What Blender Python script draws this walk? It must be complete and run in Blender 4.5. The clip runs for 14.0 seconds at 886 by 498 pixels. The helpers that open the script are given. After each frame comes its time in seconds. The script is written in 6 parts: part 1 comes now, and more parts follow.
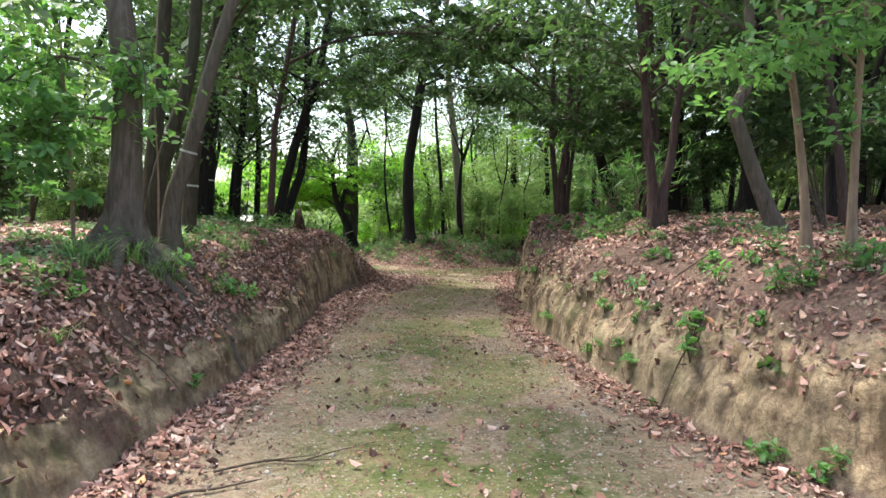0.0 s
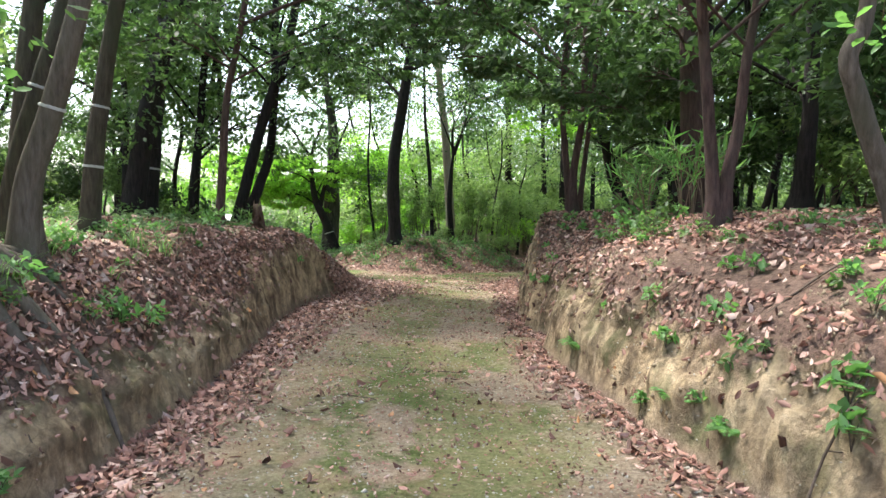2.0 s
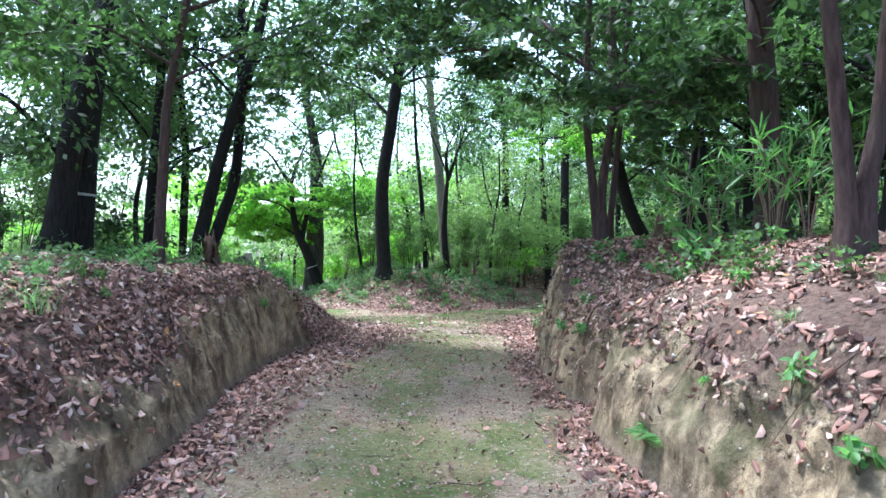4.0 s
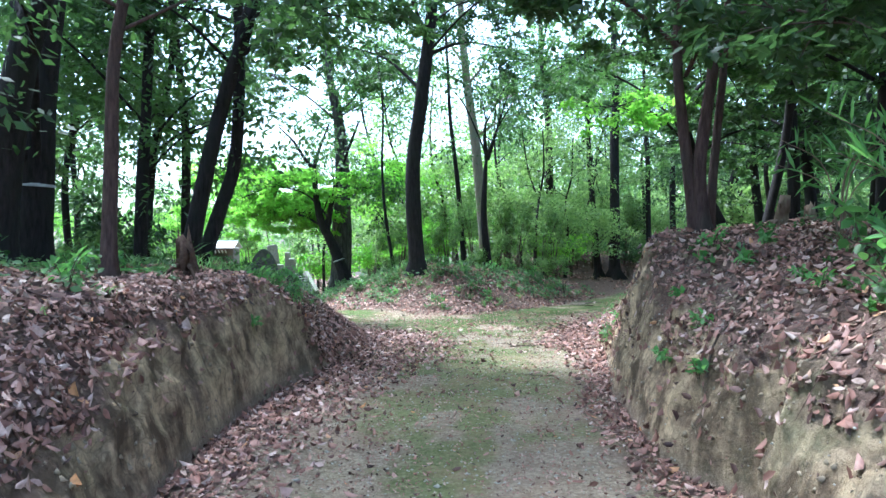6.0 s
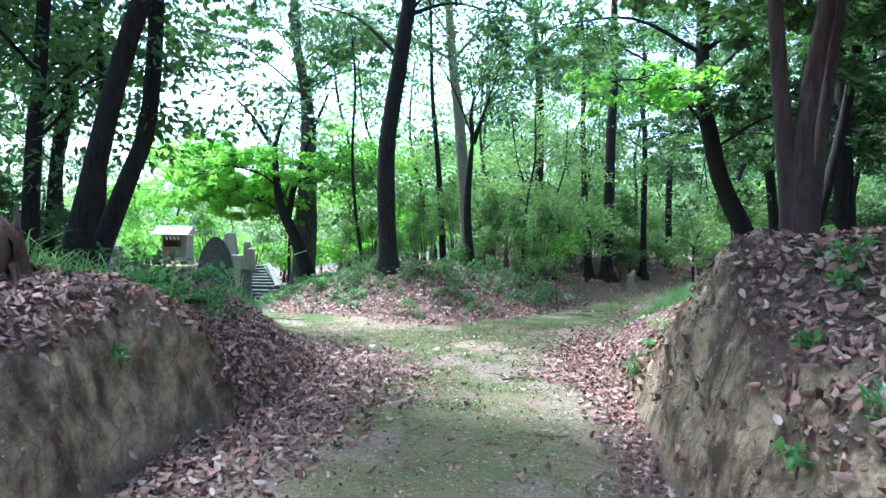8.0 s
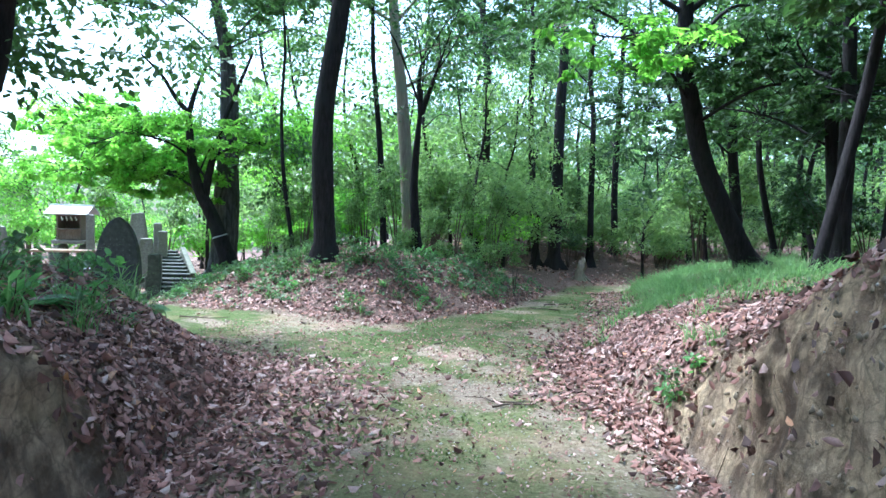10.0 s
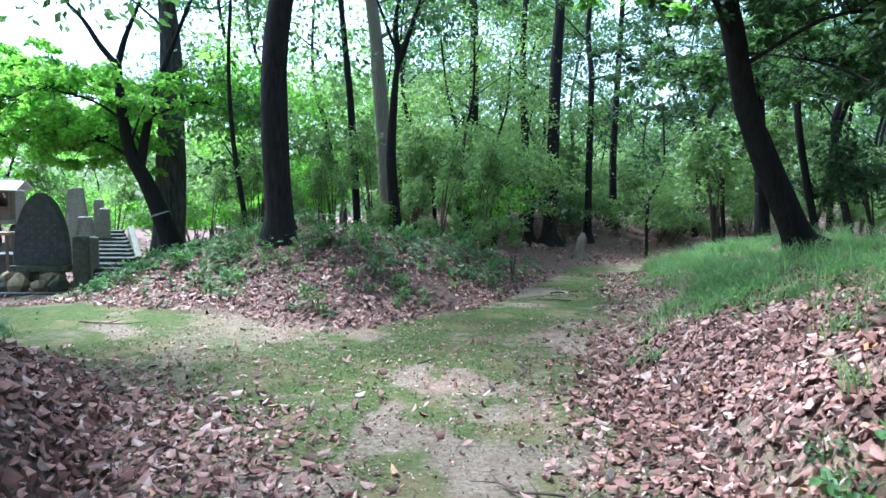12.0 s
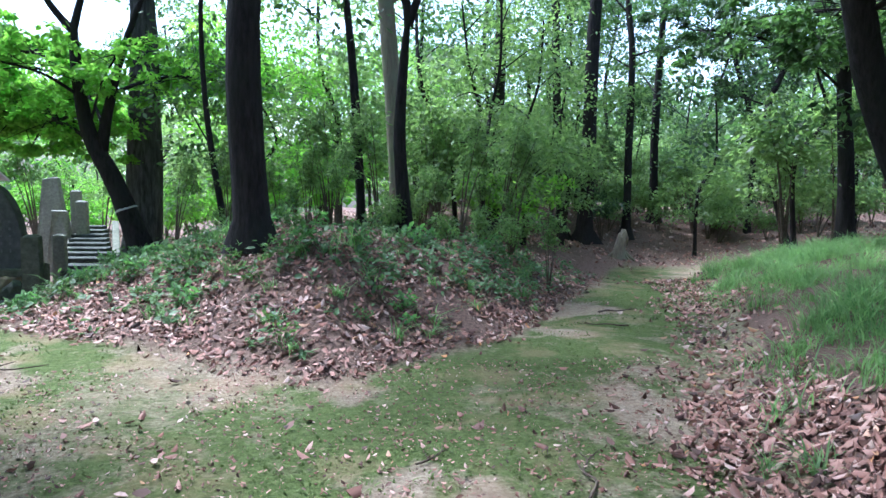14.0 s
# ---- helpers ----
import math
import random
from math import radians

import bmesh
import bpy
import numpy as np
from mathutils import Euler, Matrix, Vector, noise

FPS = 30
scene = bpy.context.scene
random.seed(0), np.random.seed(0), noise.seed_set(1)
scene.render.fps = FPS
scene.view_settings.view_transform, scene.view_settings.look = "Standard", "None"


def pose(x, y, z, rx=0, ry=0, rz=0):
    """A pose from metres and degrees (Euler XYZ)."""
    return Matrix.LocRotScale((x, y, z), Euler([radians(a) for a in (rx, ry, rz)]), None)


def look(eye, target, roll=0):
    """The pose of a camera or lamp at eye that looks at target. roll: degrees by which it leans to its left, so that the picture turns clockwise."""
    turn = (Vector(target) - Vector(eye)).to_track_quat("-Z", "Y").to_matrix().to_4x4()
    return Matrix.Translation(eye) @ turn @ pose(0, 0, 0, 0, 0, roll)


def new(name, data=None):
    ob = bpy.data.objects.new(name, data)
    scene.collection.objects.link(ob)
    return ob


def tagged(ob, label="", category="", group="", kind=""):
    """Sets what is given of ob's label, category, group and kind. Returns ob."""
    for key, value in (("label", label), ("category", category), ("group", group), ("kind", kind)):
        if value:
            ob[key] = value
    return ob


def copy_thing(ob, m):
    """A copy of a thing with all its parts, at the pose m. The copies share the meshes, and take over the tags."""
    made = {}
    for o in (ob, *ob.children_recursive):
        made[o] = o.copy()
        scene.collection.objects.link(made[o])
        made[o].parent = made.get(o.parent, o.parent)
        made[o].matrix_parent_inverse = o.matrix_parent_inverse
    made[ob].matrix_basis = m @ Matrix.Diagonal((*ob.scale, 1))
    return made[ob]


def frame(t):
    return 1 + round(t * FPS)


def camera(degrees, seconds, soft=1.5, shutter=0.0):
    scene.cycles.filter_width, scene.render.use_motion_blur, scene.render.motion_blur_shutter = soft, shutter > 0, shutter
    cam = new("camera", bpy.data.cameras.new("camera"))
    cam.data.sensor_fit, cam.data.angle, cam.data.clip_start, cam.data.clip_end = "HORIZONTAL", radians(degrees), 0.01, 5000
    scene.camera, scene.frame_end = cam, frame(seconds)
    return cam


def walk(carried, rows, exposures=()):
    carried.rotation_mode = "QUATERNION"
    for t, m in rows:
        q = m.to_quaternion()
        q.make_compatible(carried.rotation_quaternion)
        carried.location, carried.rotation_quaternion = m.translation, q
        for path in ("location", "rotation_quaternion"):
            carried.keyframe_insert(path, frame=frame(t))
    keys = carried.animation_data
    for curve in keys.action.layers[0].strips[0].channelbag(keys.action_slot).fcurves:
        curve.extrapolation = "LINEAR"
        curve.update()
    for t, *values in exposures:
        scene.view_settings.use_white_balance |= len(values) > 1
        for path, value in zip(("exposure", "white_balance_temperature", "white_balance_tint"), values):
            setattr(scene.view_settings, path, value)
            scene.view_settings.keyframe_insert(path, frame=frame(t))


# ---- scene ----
cam = camera(66.0, 14.0)
PATH = [
    (0, (-0.035, -0.102, 1.455), (0.019, 1.895, 1.353), 1.0),
    (0.5, (-0.014, 0.448, 1.406), (0.026, 2.443, 1.276), 0.8),
    (1, (0.009, 0.98, 1.366), (0.029, 2.974, 1.215), 1.7),
    (1.5, (-0.028, 1.499, 1.357), (0.014, 3.493, 1.211), 0.8),
    (2, (0.015, 1.985, 1.372), (0.102, 3.981, 1.276), 1.3),
    (2.5, (0.007, 2.495, 1.359), (0.098, 4.492, 1.291), 1.5),
    (3, (-0.003, 2.987, 1.361), (0.127, 4.983, 1.335), 0.9),
    (3.2, (-0.006, 3.196, 1.366), (0.123, 5.192, 1.361), 0.8),
    (5.3, (0.025, 5.265, 1.48), (0.049, 7.264, 1.445), -0.6),
    (5.5, (0.04, 5.477, 1.509), (0.046, 7.477, 1.462), -0.7),
    (6, (0.031, 5.997, 1.495), (0.036, 7.997, 1.443), -0.7),
    (6.5, (0.063, 6.519, 1.509), (0.094, 8.518, 1.461), -0.9),
    (7, (0.075, 7.09, 1.506), (0.088, 9.089, 1.464), -0.3),
    (7.5, (0.08, 7.611, 1.499), (0.131, 9.61, 1.444), 0.2),
    (8, (0.081, 8.163, 1.498), (0.149, 10.161, 1.424), 1.1),
    (8.2, (0.041, 8.394, 1.466), (0.121, 10.391, 1.389), 1.4),
    (10.3, (-0.189, 10.186, 1.394), (0.111, 12.159, 1.259), 1.6),
    (10.5, (-0.175, 10.406, 1.372), (0.13, 12.376, 1.21), 1.5),
    (11, (-0.109, 10.926, 1.353), (0.221, 12.887, 1.14), 1.3),
    (11.5, (0.001, 11.452, 1.357), (0.349, 13.411, 1.159), 1.7),
    (12, (0.093, 11.996, 1.354), (0.428, 13.958, 1.166), 1.2),
    (12.5, (0.219, 12.508, 1.354), (0.48, 14.481, 1.156), 1.1),
    (13, (0.295, 13.024, 1.36), (0.56, 14.996, 1.161), 0.8),
    (13.5, (0.413, 13.501, 1.376), (0.678, 15.473, 1.172), 1.1),
    (14, (0.465, 13.995, 1.35), (0.735, 15.965, 1.131), 1.2),
]
walk(cam, [(t, look(eye, target, roll)) for t, eye, target, roll in PATH],
     exposures=[(0.0, 1.75, 6500, 8), (1.5, 1.97, 6450, 7), (2.5, 2.12, 6150, 9), (3.0, 2.2, 5350, 9), (5.5, 2.35, 5100, 4), (6.5, 2.45, 4950, 4),
                (8.0, 2.45, 4850, 5), (11.0, 2.15, 4850, 7), (13.0, 2.1, 4950, 9), (14.0, 2.02, 5000, 11)])

# ---- world and sun: a bright, thinly clouded sky ----
SUN_EL, SUN_AZ = 63.0, -48.0     # degrees; azimuth from +y towards +x
world = bpy.data.worlds.new("sky")
scene.world = world
world.use_nodes = True
wn, wl = world.node_tree.nodes, world.node_tree.links
sky = wn.new("ShaderNodeTexSky")
sky.sky_type = "NISHITA"
sky.sun_disc = False
sky.sun_elevation, sky.sun_rotation = radians(SUN_EL), radians(SUN_AZ)
sky.air_density, sky.dust_density, sky.ozone_density = 1.0, 3.0, 1.0
soft_sky = wn.new("ShaderNodeHueSaturation")
soft_sky.inputs["Saturation"].default_value = 0.75
wl.new(sky.outputs[0], soft_sky.inputs["Color"])
wl.new(soft_sky.outputs[0], wn["Background"].inputs[0])
wn["Background"].inputs[1].default_value = 0.15
sun_data = bpy.data.lights.new("sun", "SUN")
sun_data.energy, sun_data.angle, sun_data.color = 2.8, radians(11), (1.0, 0.95, 0.86)
sun_ob = new("sun", sun_data)
sd = Vector((math.sin(radians(SUN_AZ)) * math.cos(radians(SUN_EL)), math.cos(radians(SUN_AZ)) * math.cos(radians(SUN_EL)), math.sin(radians(SUN_EL))))
sun_ob.matrix_world = look(sd * 60, (0, 0, 0))


# ---- materials ----
class Mat:
    """A small wrapper to write node materials briefly."""

    def __init__(self, name):
        self.m = bpy.data.materials.new(name)
        self.m.use_nodes = True
        self.n, self.l = self.m.node_tree.nodes, self.m.node_tree.links
        self.bsdf = self.n["Principled BSDF"]
        self.out = self.n["Material Output"]

    def node(self, kind, **values):
        nd = self.n.new(kind)
        for key, v in values.items():
            nd.inputs[key.replace("_", " ")].default_value = v
        return nd

    def coords(self, scale=(1, 1, 1), where="Object"):
        tc, mp = self.n.new("ShaderNodeTexCoord"), self.n.new("ShaderNodeMapping")
        mp.inputs["Scale"].default_value = scale
        self.l.new(tc.outputs[where], mp.inputs[0])
        return mp.outputs[0]

    def noise(self, vec, scale, detail=4.0, rough=0.6):
        nd = self.node("ShaderNodeTexNoise", Scale=scale, Detail=detail, Roughness=rough)
        self.l.new(vec, nd.inputs["Vector"])
        return nd.outputs[0]

    def ramp(self, fac, *stops):
        nd = self.n.new("ShaderNodeValToRGB")
        el = nd.color_ramp.elements
        while len(el) < len(stops):
            el.new(0.5)
        for e, (p, c) in zip(el, stops):
            e.position, e.color = p, (*c, 1) if len(c) == 3 else c
        self.l.new(fac, nd.inputs[0])
        return nd.outputs[0]

    def mix(self, fac, a, b, blend="MIX"):
        nd = self.n.new("ShaderNodeMix")
        nd.data_type, nd.blend_type = "RGBA", blend
        for sock, v in ((nd.inputs[0], fac), (nd.inputs[6], a), (nd.inputs[7], b)):
            if isinstance(v, (int, float)):
                sock.default_value = v
            elif isinstance(v, tuple):
                sock.default_value = (*v, 1)
            else:
                self.l.new(v, sock)
        return nd.outputs[2]

    def math(self, op, a, b=0.0):
        nd = self.n.new("ShaderNodeMath")
        nd.operation = op
        nd.use_clamp = True
        for sock, v in zip(nd.inputs, (a, b)):
            if isinstance(v, (int, float)):
                sock.default_value = v
            else:
                self.l.new(v, sock)
        return nd.outputs[0]

    def attr(self, name):
        nd = self.n.new("ShaderNodeAttribute")
        nd.attribute_name = name
        return nd.outputs["Fac"]

    def bump(self, height, strength=0.5, distance=0.02):
        nd = self.node("ShaderNodeBump", Strength=strength, Distance=distance)
        self.l.new(height, nd.inputs["Height"])
        self.l.new(nd.outputs[0], self.bsdf.inputs["Normal"])

    def done(self, color, rough=0.8, spec=0.3):
        if isinstance(color, tuple):
            self.bsdf.inputs["Base Color"].default_value = (*color, 1)
        else:
            self.l.new(color, self.bsdf.inputs["Base Color"])
        self.bsdf.inputs["Roughness"].default_value = rough
        self.bsdf.inputs["Specular IOR Level"].default_value = spec
        return self.m


def bark(name, dark, light, patch, ridge=1.0, scale=1.0):
    m = Mat(name)
    v = m.coords((9 * scale, 9 * scale, 1.6 * scale))
    fine, broad = m.noise(v, 3.0, 6, 0.7), m.noise(m.coords((1, 1, 0.6)), 2.3, 4)
    c = m.ramp(fine, (0.32, dark), (0.68, light))
    c = m.mix(m.ramp(broad, (0.48, (0, 0, 0)), (0.68, (1, 1, 1))), c, patch)
    m.bump(fine, 0.7 * ridge, 0.02)
    return m.done(c, 0.9, 0.2)


BARK_GREY = bark("bark_grey", (0.06, 0.048, 0.038), (0.17, 0.142, 0.12), (0.085, 0.08, 0.058), 0.9)
# grey bark gone mossy, its colour also darkened for the shade behind the front trees
BARK_MOSSY_SHADED = bark("bark_mossy_shaded", (0.03, 0.026, 0.02), (0.095, 0.08, 0.06), (0.05, 0.055, 0.032), 0.7)
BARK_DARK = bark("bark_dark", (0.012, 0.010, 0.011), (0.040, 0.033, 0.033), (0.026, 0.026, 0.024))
BARK_FURROWED = bark("bark_furrowed", (0.022, 0.02, 0.02), (0.16, 0.145, 0.14), (0.05, 0.046, 0.046), 1.6, 0.7)
BARK_RED = bark("bark_red", (0.04, 0.024, 0.022), (0.125, 0.08, 0.072), (0.07, 0.058, 0.05), 1.2)
BARK_PALE = bark("bark_pale", (0.20, 0.16, 0.12), (0.36, 0.30, 0.23), (0.25, 0.25, 0.18), 0.4)
BARK_TAN = bark("bark_tan", (0.14, 0.095, 0.07), (0.30, 0.22, 0.16), (0.17, 0.15, 0.10), 0.5)


def leaf_material(name, dark, light, through_light, gloss=0.35, thin=0.48):
    """Living leaves: light passes through the blade as well as off it."""
    m = Mat(name)
    geo = m.n.new("ShaderNodeNewGeometry")
    c = m.ramp(geo.outputs["Random Per Island"], (0.0, dark), (1.0, light))
    big = m.noise(m.coords((1, 1, 1)), 0.9, 2)
    c = m.mix(m.ramp(big, (0.38, (0, 0, 0)), (0.66, (0.55, 0.55, 0.55))), c, light)
    m.done(c, 0.45, gloss)
    tr = m.n.new("ShaderNodeBsdfTranslucent")
    m.l.new(m.mix(1.0, c, through_light, "MULTIPLY"), tr.inputs[0])
    mx = m.n.new("ShaderNodeMixShader")
    mx.inputs[0].default_value = thin
    m.l.new(m.bsdf.outputs[0], mx.inputs[1])
    m.l.new(tr.outputs[0], mx.inputs[2])
    m.l.new(mx.outputs[0], m.out.inputs[0])
    return m.m


LEAF_DARK = leaf_material("leaf_evergreen", (0.026, 0.050, 0.024), (0.075, 0.125, 0.055), (1.35, 1.55, 0.9))
LEAF_MID = leaf_material("leaf_broad", (0.045, 0.085, 0.036), (0.12, 0.20, 0.08), (1.4, 1.6, 0.85))
LEAF_BRIGHT = leaf_material("leaf_maple", (0.10, 0.21, 0.05), (0.24, 0.42, 0.10), (1.7, 1.85, 0.8), 0.3, 0.7)
LEAF_YOUNG = leaf_material("leaf_young", (0.09, 0.145, 0.062), (0.21, 0.305, 0.135), (1.5, 1.6, 0.9), 0.35, 0.6)
LEAF_SEEDLING = leaf_material("leaf_seedling", (0.07, 0.18, 0.06), (0.20, 0.36, 0.14), (1.3, 1.5, 0.8))
LEAF_WEED = leaf_material("leaf_weed", (0.075, 0.135, 0.065), (0.20, 0.29, 0.15), (1.2, 1.35, 0.9), 0.25, 0.35)
MOSS = leaf_material("moss_nap", (0.05, 0.075, 0.022), (0.17, 0.22, 0.075), (1.1, 1.2, 0.8), 0.1, 0.25)
GRASS = leaf_material("grass_blade", (0.10, 0.19, 0.075), (0.25, 0.38, 0.17), (1.3, 1.45, 0.95), 0.25, 0.58)


def litter_material():
    m = Mat("dead_leaf")
    geo = m.n.new("ShaderNodeNewGeometry")
    c = m.ramp(geo.outputs["Random Per Island"], (0.0, (0.05, 0.025, 0.022)), (0.25, (0.15, 0.070, 0.052)), (0.55, (0.33, 0.160, 0.122)),
               (0.82, (0.47, 0.275, 0.225)), (0.97, (0.60, 0.45, 0.39)), (1.0, (0.58, 0.27, 0.10)))
    f = m.noise(m.coords((1, 1, 1)), 40.0, 3)
    c = m.mix(m.ramp(f, (0.4, (0, 0, 0)), (0.75, (0.45, 0.45, 0.45))), c, (0.10, 0.06, 0.04))
    return m.done(c, 0.6, 0.35)


LITTER = litter_material()


def ground_material():
    m = Mat("forest_soil")
    p = m.coords((1, 1, 1))
    n1, n2, n3 = m.noise(p, 0.9, 5), m.noise(p, 6.0, 6, 0.7), m.noise(p, 30.0, 6, 0.8)
    streak = m.mix(0.55, m.noise(m.coords((3.4, 3.4, 0.8)), 1.7, 5, 0.6), m.noise(p, 4.0, 6, 0.66))
    # trodden sandy floor
    sand = m.ramp(n3, (0.30, (0.15, 0.115, 0.082)), (0.5, (0.33, 0.262, 0.19)), (0.7, (0.52, 0.44, 0.34)))
    sand = m.mix(m.ramp(n2, (0.40, (0, 0, 0)), (0.72, (0.8, 0.8, 0.8))), sand, (0.20, 0.145, 0.105))
    olive = m.ramp(n3, (0.30, (0.095, 0.10, 0.042)), (0.52, (0.20, 0.205, 0.09)), (0.75, (0.34, 0.33, 0.18)))
    lush = m.ramp(n3, (0.30, (0.048, 0.068, 0.02)), (0.52, (0.11, 0.145, 0.045)), (0.75, (0.21, 0.245, 0.10)))
    moss = m.mix(m.attr("lush"), olive, lush)
    moss_at = m.math("ADD", m.attr("moss"), m.math("MULTIPLY", m.ramp(n2, (0.42, (0, 0, 0)), (0.56, (1, 1, 1))), m.attr("moss")))
    moss_at = m.math("MULTIPLY", moss_at, m.ramp(m.mix(0.35, n1, n2), (0.34, (0.3, 0.3, 0.3)), (0.46, (1, 1, 1))))
    floor_c = m.mix(moss_at, sand, moss)
    # cut clay face
    clay = m.ramp(streak, (0.42, (0.12, 0.076, 0.048)), (0.47, (0.30, 0.205, 0.13)), (0.52, (0.50, 0.36, 0.225)), (0.57, (0.70, 0.51, 0.31)))
    cracks = m.node("ShaderNodeTexVoronoi", Scale=9.0)
    cracks.feature = "DISTANCE_TO_EDGE"
    m.l.new(m.mix(0.12, p, m.noise(p, 7.0, 4)), cracks.inputs["Vector"])
    clay = m.mix(m.ramp(n3, (0.42, (0.3, 0.3, 0.3)), (0.58, (0, 0, 0))), clay, (0.15, 0.11, 0.075))
    clay = m.mix(m.ramp(cracks.outputs["Distance"], (0.0, (0.5, 0.5, 0.5)), (0.05, (0, 0, 0))), clay, (0.10, 0.075, 0.05))
    damp = m.ramp(m.mix(0.5, n2, streak), (0.40, (0.10, 0.08, 0.05)), (0.5, (0.27, 0.225, 0.15)), (0.60, (0.48, 0.40, 0.29)))
    clay = m.mix(m.math("MULTIPLY", m.attr("damp"), m.ramp(n1, (0.34, (0.35, 0.35, 0.35)), (0.6, (1, 1, 1)))), clay, damp)
    green = m.math("MULTIPLY", m.attr("damp"), m.ramp(m.noise(p, 2.7, 4), (0.52, (0, 0, 0)), (0.66, (0.8, 0.8, 0.8))))
    clay = m.mix(green, clay, (0.10, 0.125, 0.05))
    drip = m.ramp(m.mix(0.3, m.noise(m.coords((7, 7, 0.9)), 1.5, 4), n2), (0.42, (0.45, 0.45, 0.45)), (0.5, (0, 0, 0)))
    clay = m.mix(drip, clay, (0.11, 0.085, 0.062))
    # dark humus under the litter
    humus = m.ramp(n3, (0.34, (0.065, 0.042, 0.033)), (0.64, (0.25, 0.166, 0.132)))
    warm = m.noise(p, 1.7, 4)
    floor_c = m.mix(m.ramp(warm, (0.50, (0, 0, 0)), (0.62, (0.28, 0.28, 0.28))), floor_c, (0.42, 0.28, 0.18))
    humus = m.mix(m.ramp(n2, (0.5, (0, 0, 0)), (0.8, (0.7, 0.7, 0.7))), humus, (0.24, 0.165, 0.132))
    hum_at = m.math("ADD", m.attr("humus"), m.math("MULTIPLY", m.attr("humus"), m.ramp(n2, (0.35, (0, 0, 0)), (0.6, (1, 1, 1)))))
    c = m.mix(m.attr("face"), floor_c, clay)
    c = m.mix(hum_at, c, humus)
    m.bump(m.mix(0.5, n3, n2), 1.0, 0.05)
    return m.done(c, 0.95, 0.15)


GROUND = ground_material()


def plain(name, a, b, scale, rough=0.85, bump=0.4, streaky=(1, 1, 1)):
    m = Mat(name)
    v = m.coords(streaky)
    f, g = m.noise(v, scale, 5, 0.65), m.noise(v, scale * 0.18, 3)
    c = m.ramp(f, (0.3, a), (0.7, b))
    c = m.mix(m.ramp(g, (0.45, (0, 0, 0)), (0.7, (0.5, 0.5, 0.5))), c, a)
    m.bump(f, bump, 0.01)
    return m.done(c, rough, 0.25)


STONE_DARK = plain("stone_slate", (0.055, 0.058, 0.062), (0.13, 0.13, 0.135), 9)
STONE_STEP = plain("stone_step", (0.022, 0.026, 0.022), (0.075, 0.08, 0.07), 10)
STONE_GREY = plain("stone_granite", (0.15, 0.145, 0.125), (0.30, 0.29, 0.255), 22)
STONE_MOSSY = plain("stone_mossy", (0.06, 0.068, 0.05), (0.17, 0.17, 0.13), 12)
STONE_CARVED = plain("stone_carved", (0.10, 0.10, 0.105), (0.17, 0.17, 0.175), 9)
ROCK_WARM = plain("rock_warm", (0.16, 0.12, 0.075), (0.42, 0.34, 0.22), 8)
WOOD_OLD = plain("wood_weathered", (0.12, 0.09, 0.07), (0.27, 0.215, 0.17), 14, 0.8, 0.4, (4, 4, 0.6))
WOOD_PLANK = plain("wood_plank", (0.36, 0.23, 0.15), (0.52, 0.36, 0.25), 10, 0.7, 0.2, (0.5, 4, 4))
ROOF_METAL = plain("roof_sheet", (0.50, 0.50, 0.50), (0.68, 0.67, 0.66), 6, 0.5, 0.1)
PAPER = plain("white_paper", (0.7, 0.7, 0.68), (0.8, 0.8, 0.78), 5, 0.9, 0.05)
TAPE = plain("tie_tape", (0.34, 0.34, 0.32), (0.5, 0.49, 0.46), 30, 0.6, 0.1)
TWIG = plain("dead_twig", (0.05, 0.035, 0.026), (0.17, 0.13, 0.10), 30, 0.9, 0.3)
ROOT = plain("root_bark", (0.06, 0.035, 0.026), (0.16, 0.10, 0.075), 26, 0.9, 0.4)
CLOD = plain("clay_clod", (0.13, 0.10, 0.07), (0.44, 0.35, 0.24), 7)
PEBBLE = plain("pebble", (0.28, 0.25, 0.20), (0.60, 0.57, 0.50), 18, 0.85, 0.2)

# ---- the lie of the land ----
rng = np.random.default_rng(7)
FOOT_L = ([-14, 3, 4.7, 5.3, 6.5, 8.2, 10, 11.5, 12.4, 13.3, 14.2, 15, 16, 17, 18, 20, 25, 40, 130],
          [-2.1, -1.8, -1.68, -1.62, -1.56, -1.56, -1.62, -1.64, -1.5, -1.2, -1.04, -0.95, -1.1, -1.5, -2.4, -4.6, -9, -15, -40])
FOOT_R = ([-14, 2.8, 3.5, 4.3, 5.5, 7, 8.6, 9.1, 9.5, 10, 10.4, 11.2, 12.2, 13.2, 14, 15, 16, 17, 18.5, 20, 22, 25, 28, 40, 130],
          [2.9, 2.5, 2.15, 1.86, 1.69, 1.52, 1.38, 1.40, 1.72, 1.52, 1.42, 1.5, 1.58, 1.8, 1.95, 2.0, 2.15, 2.45, 3.2, 4.0, 4.9, 6.2, 8.0, 15, 40])
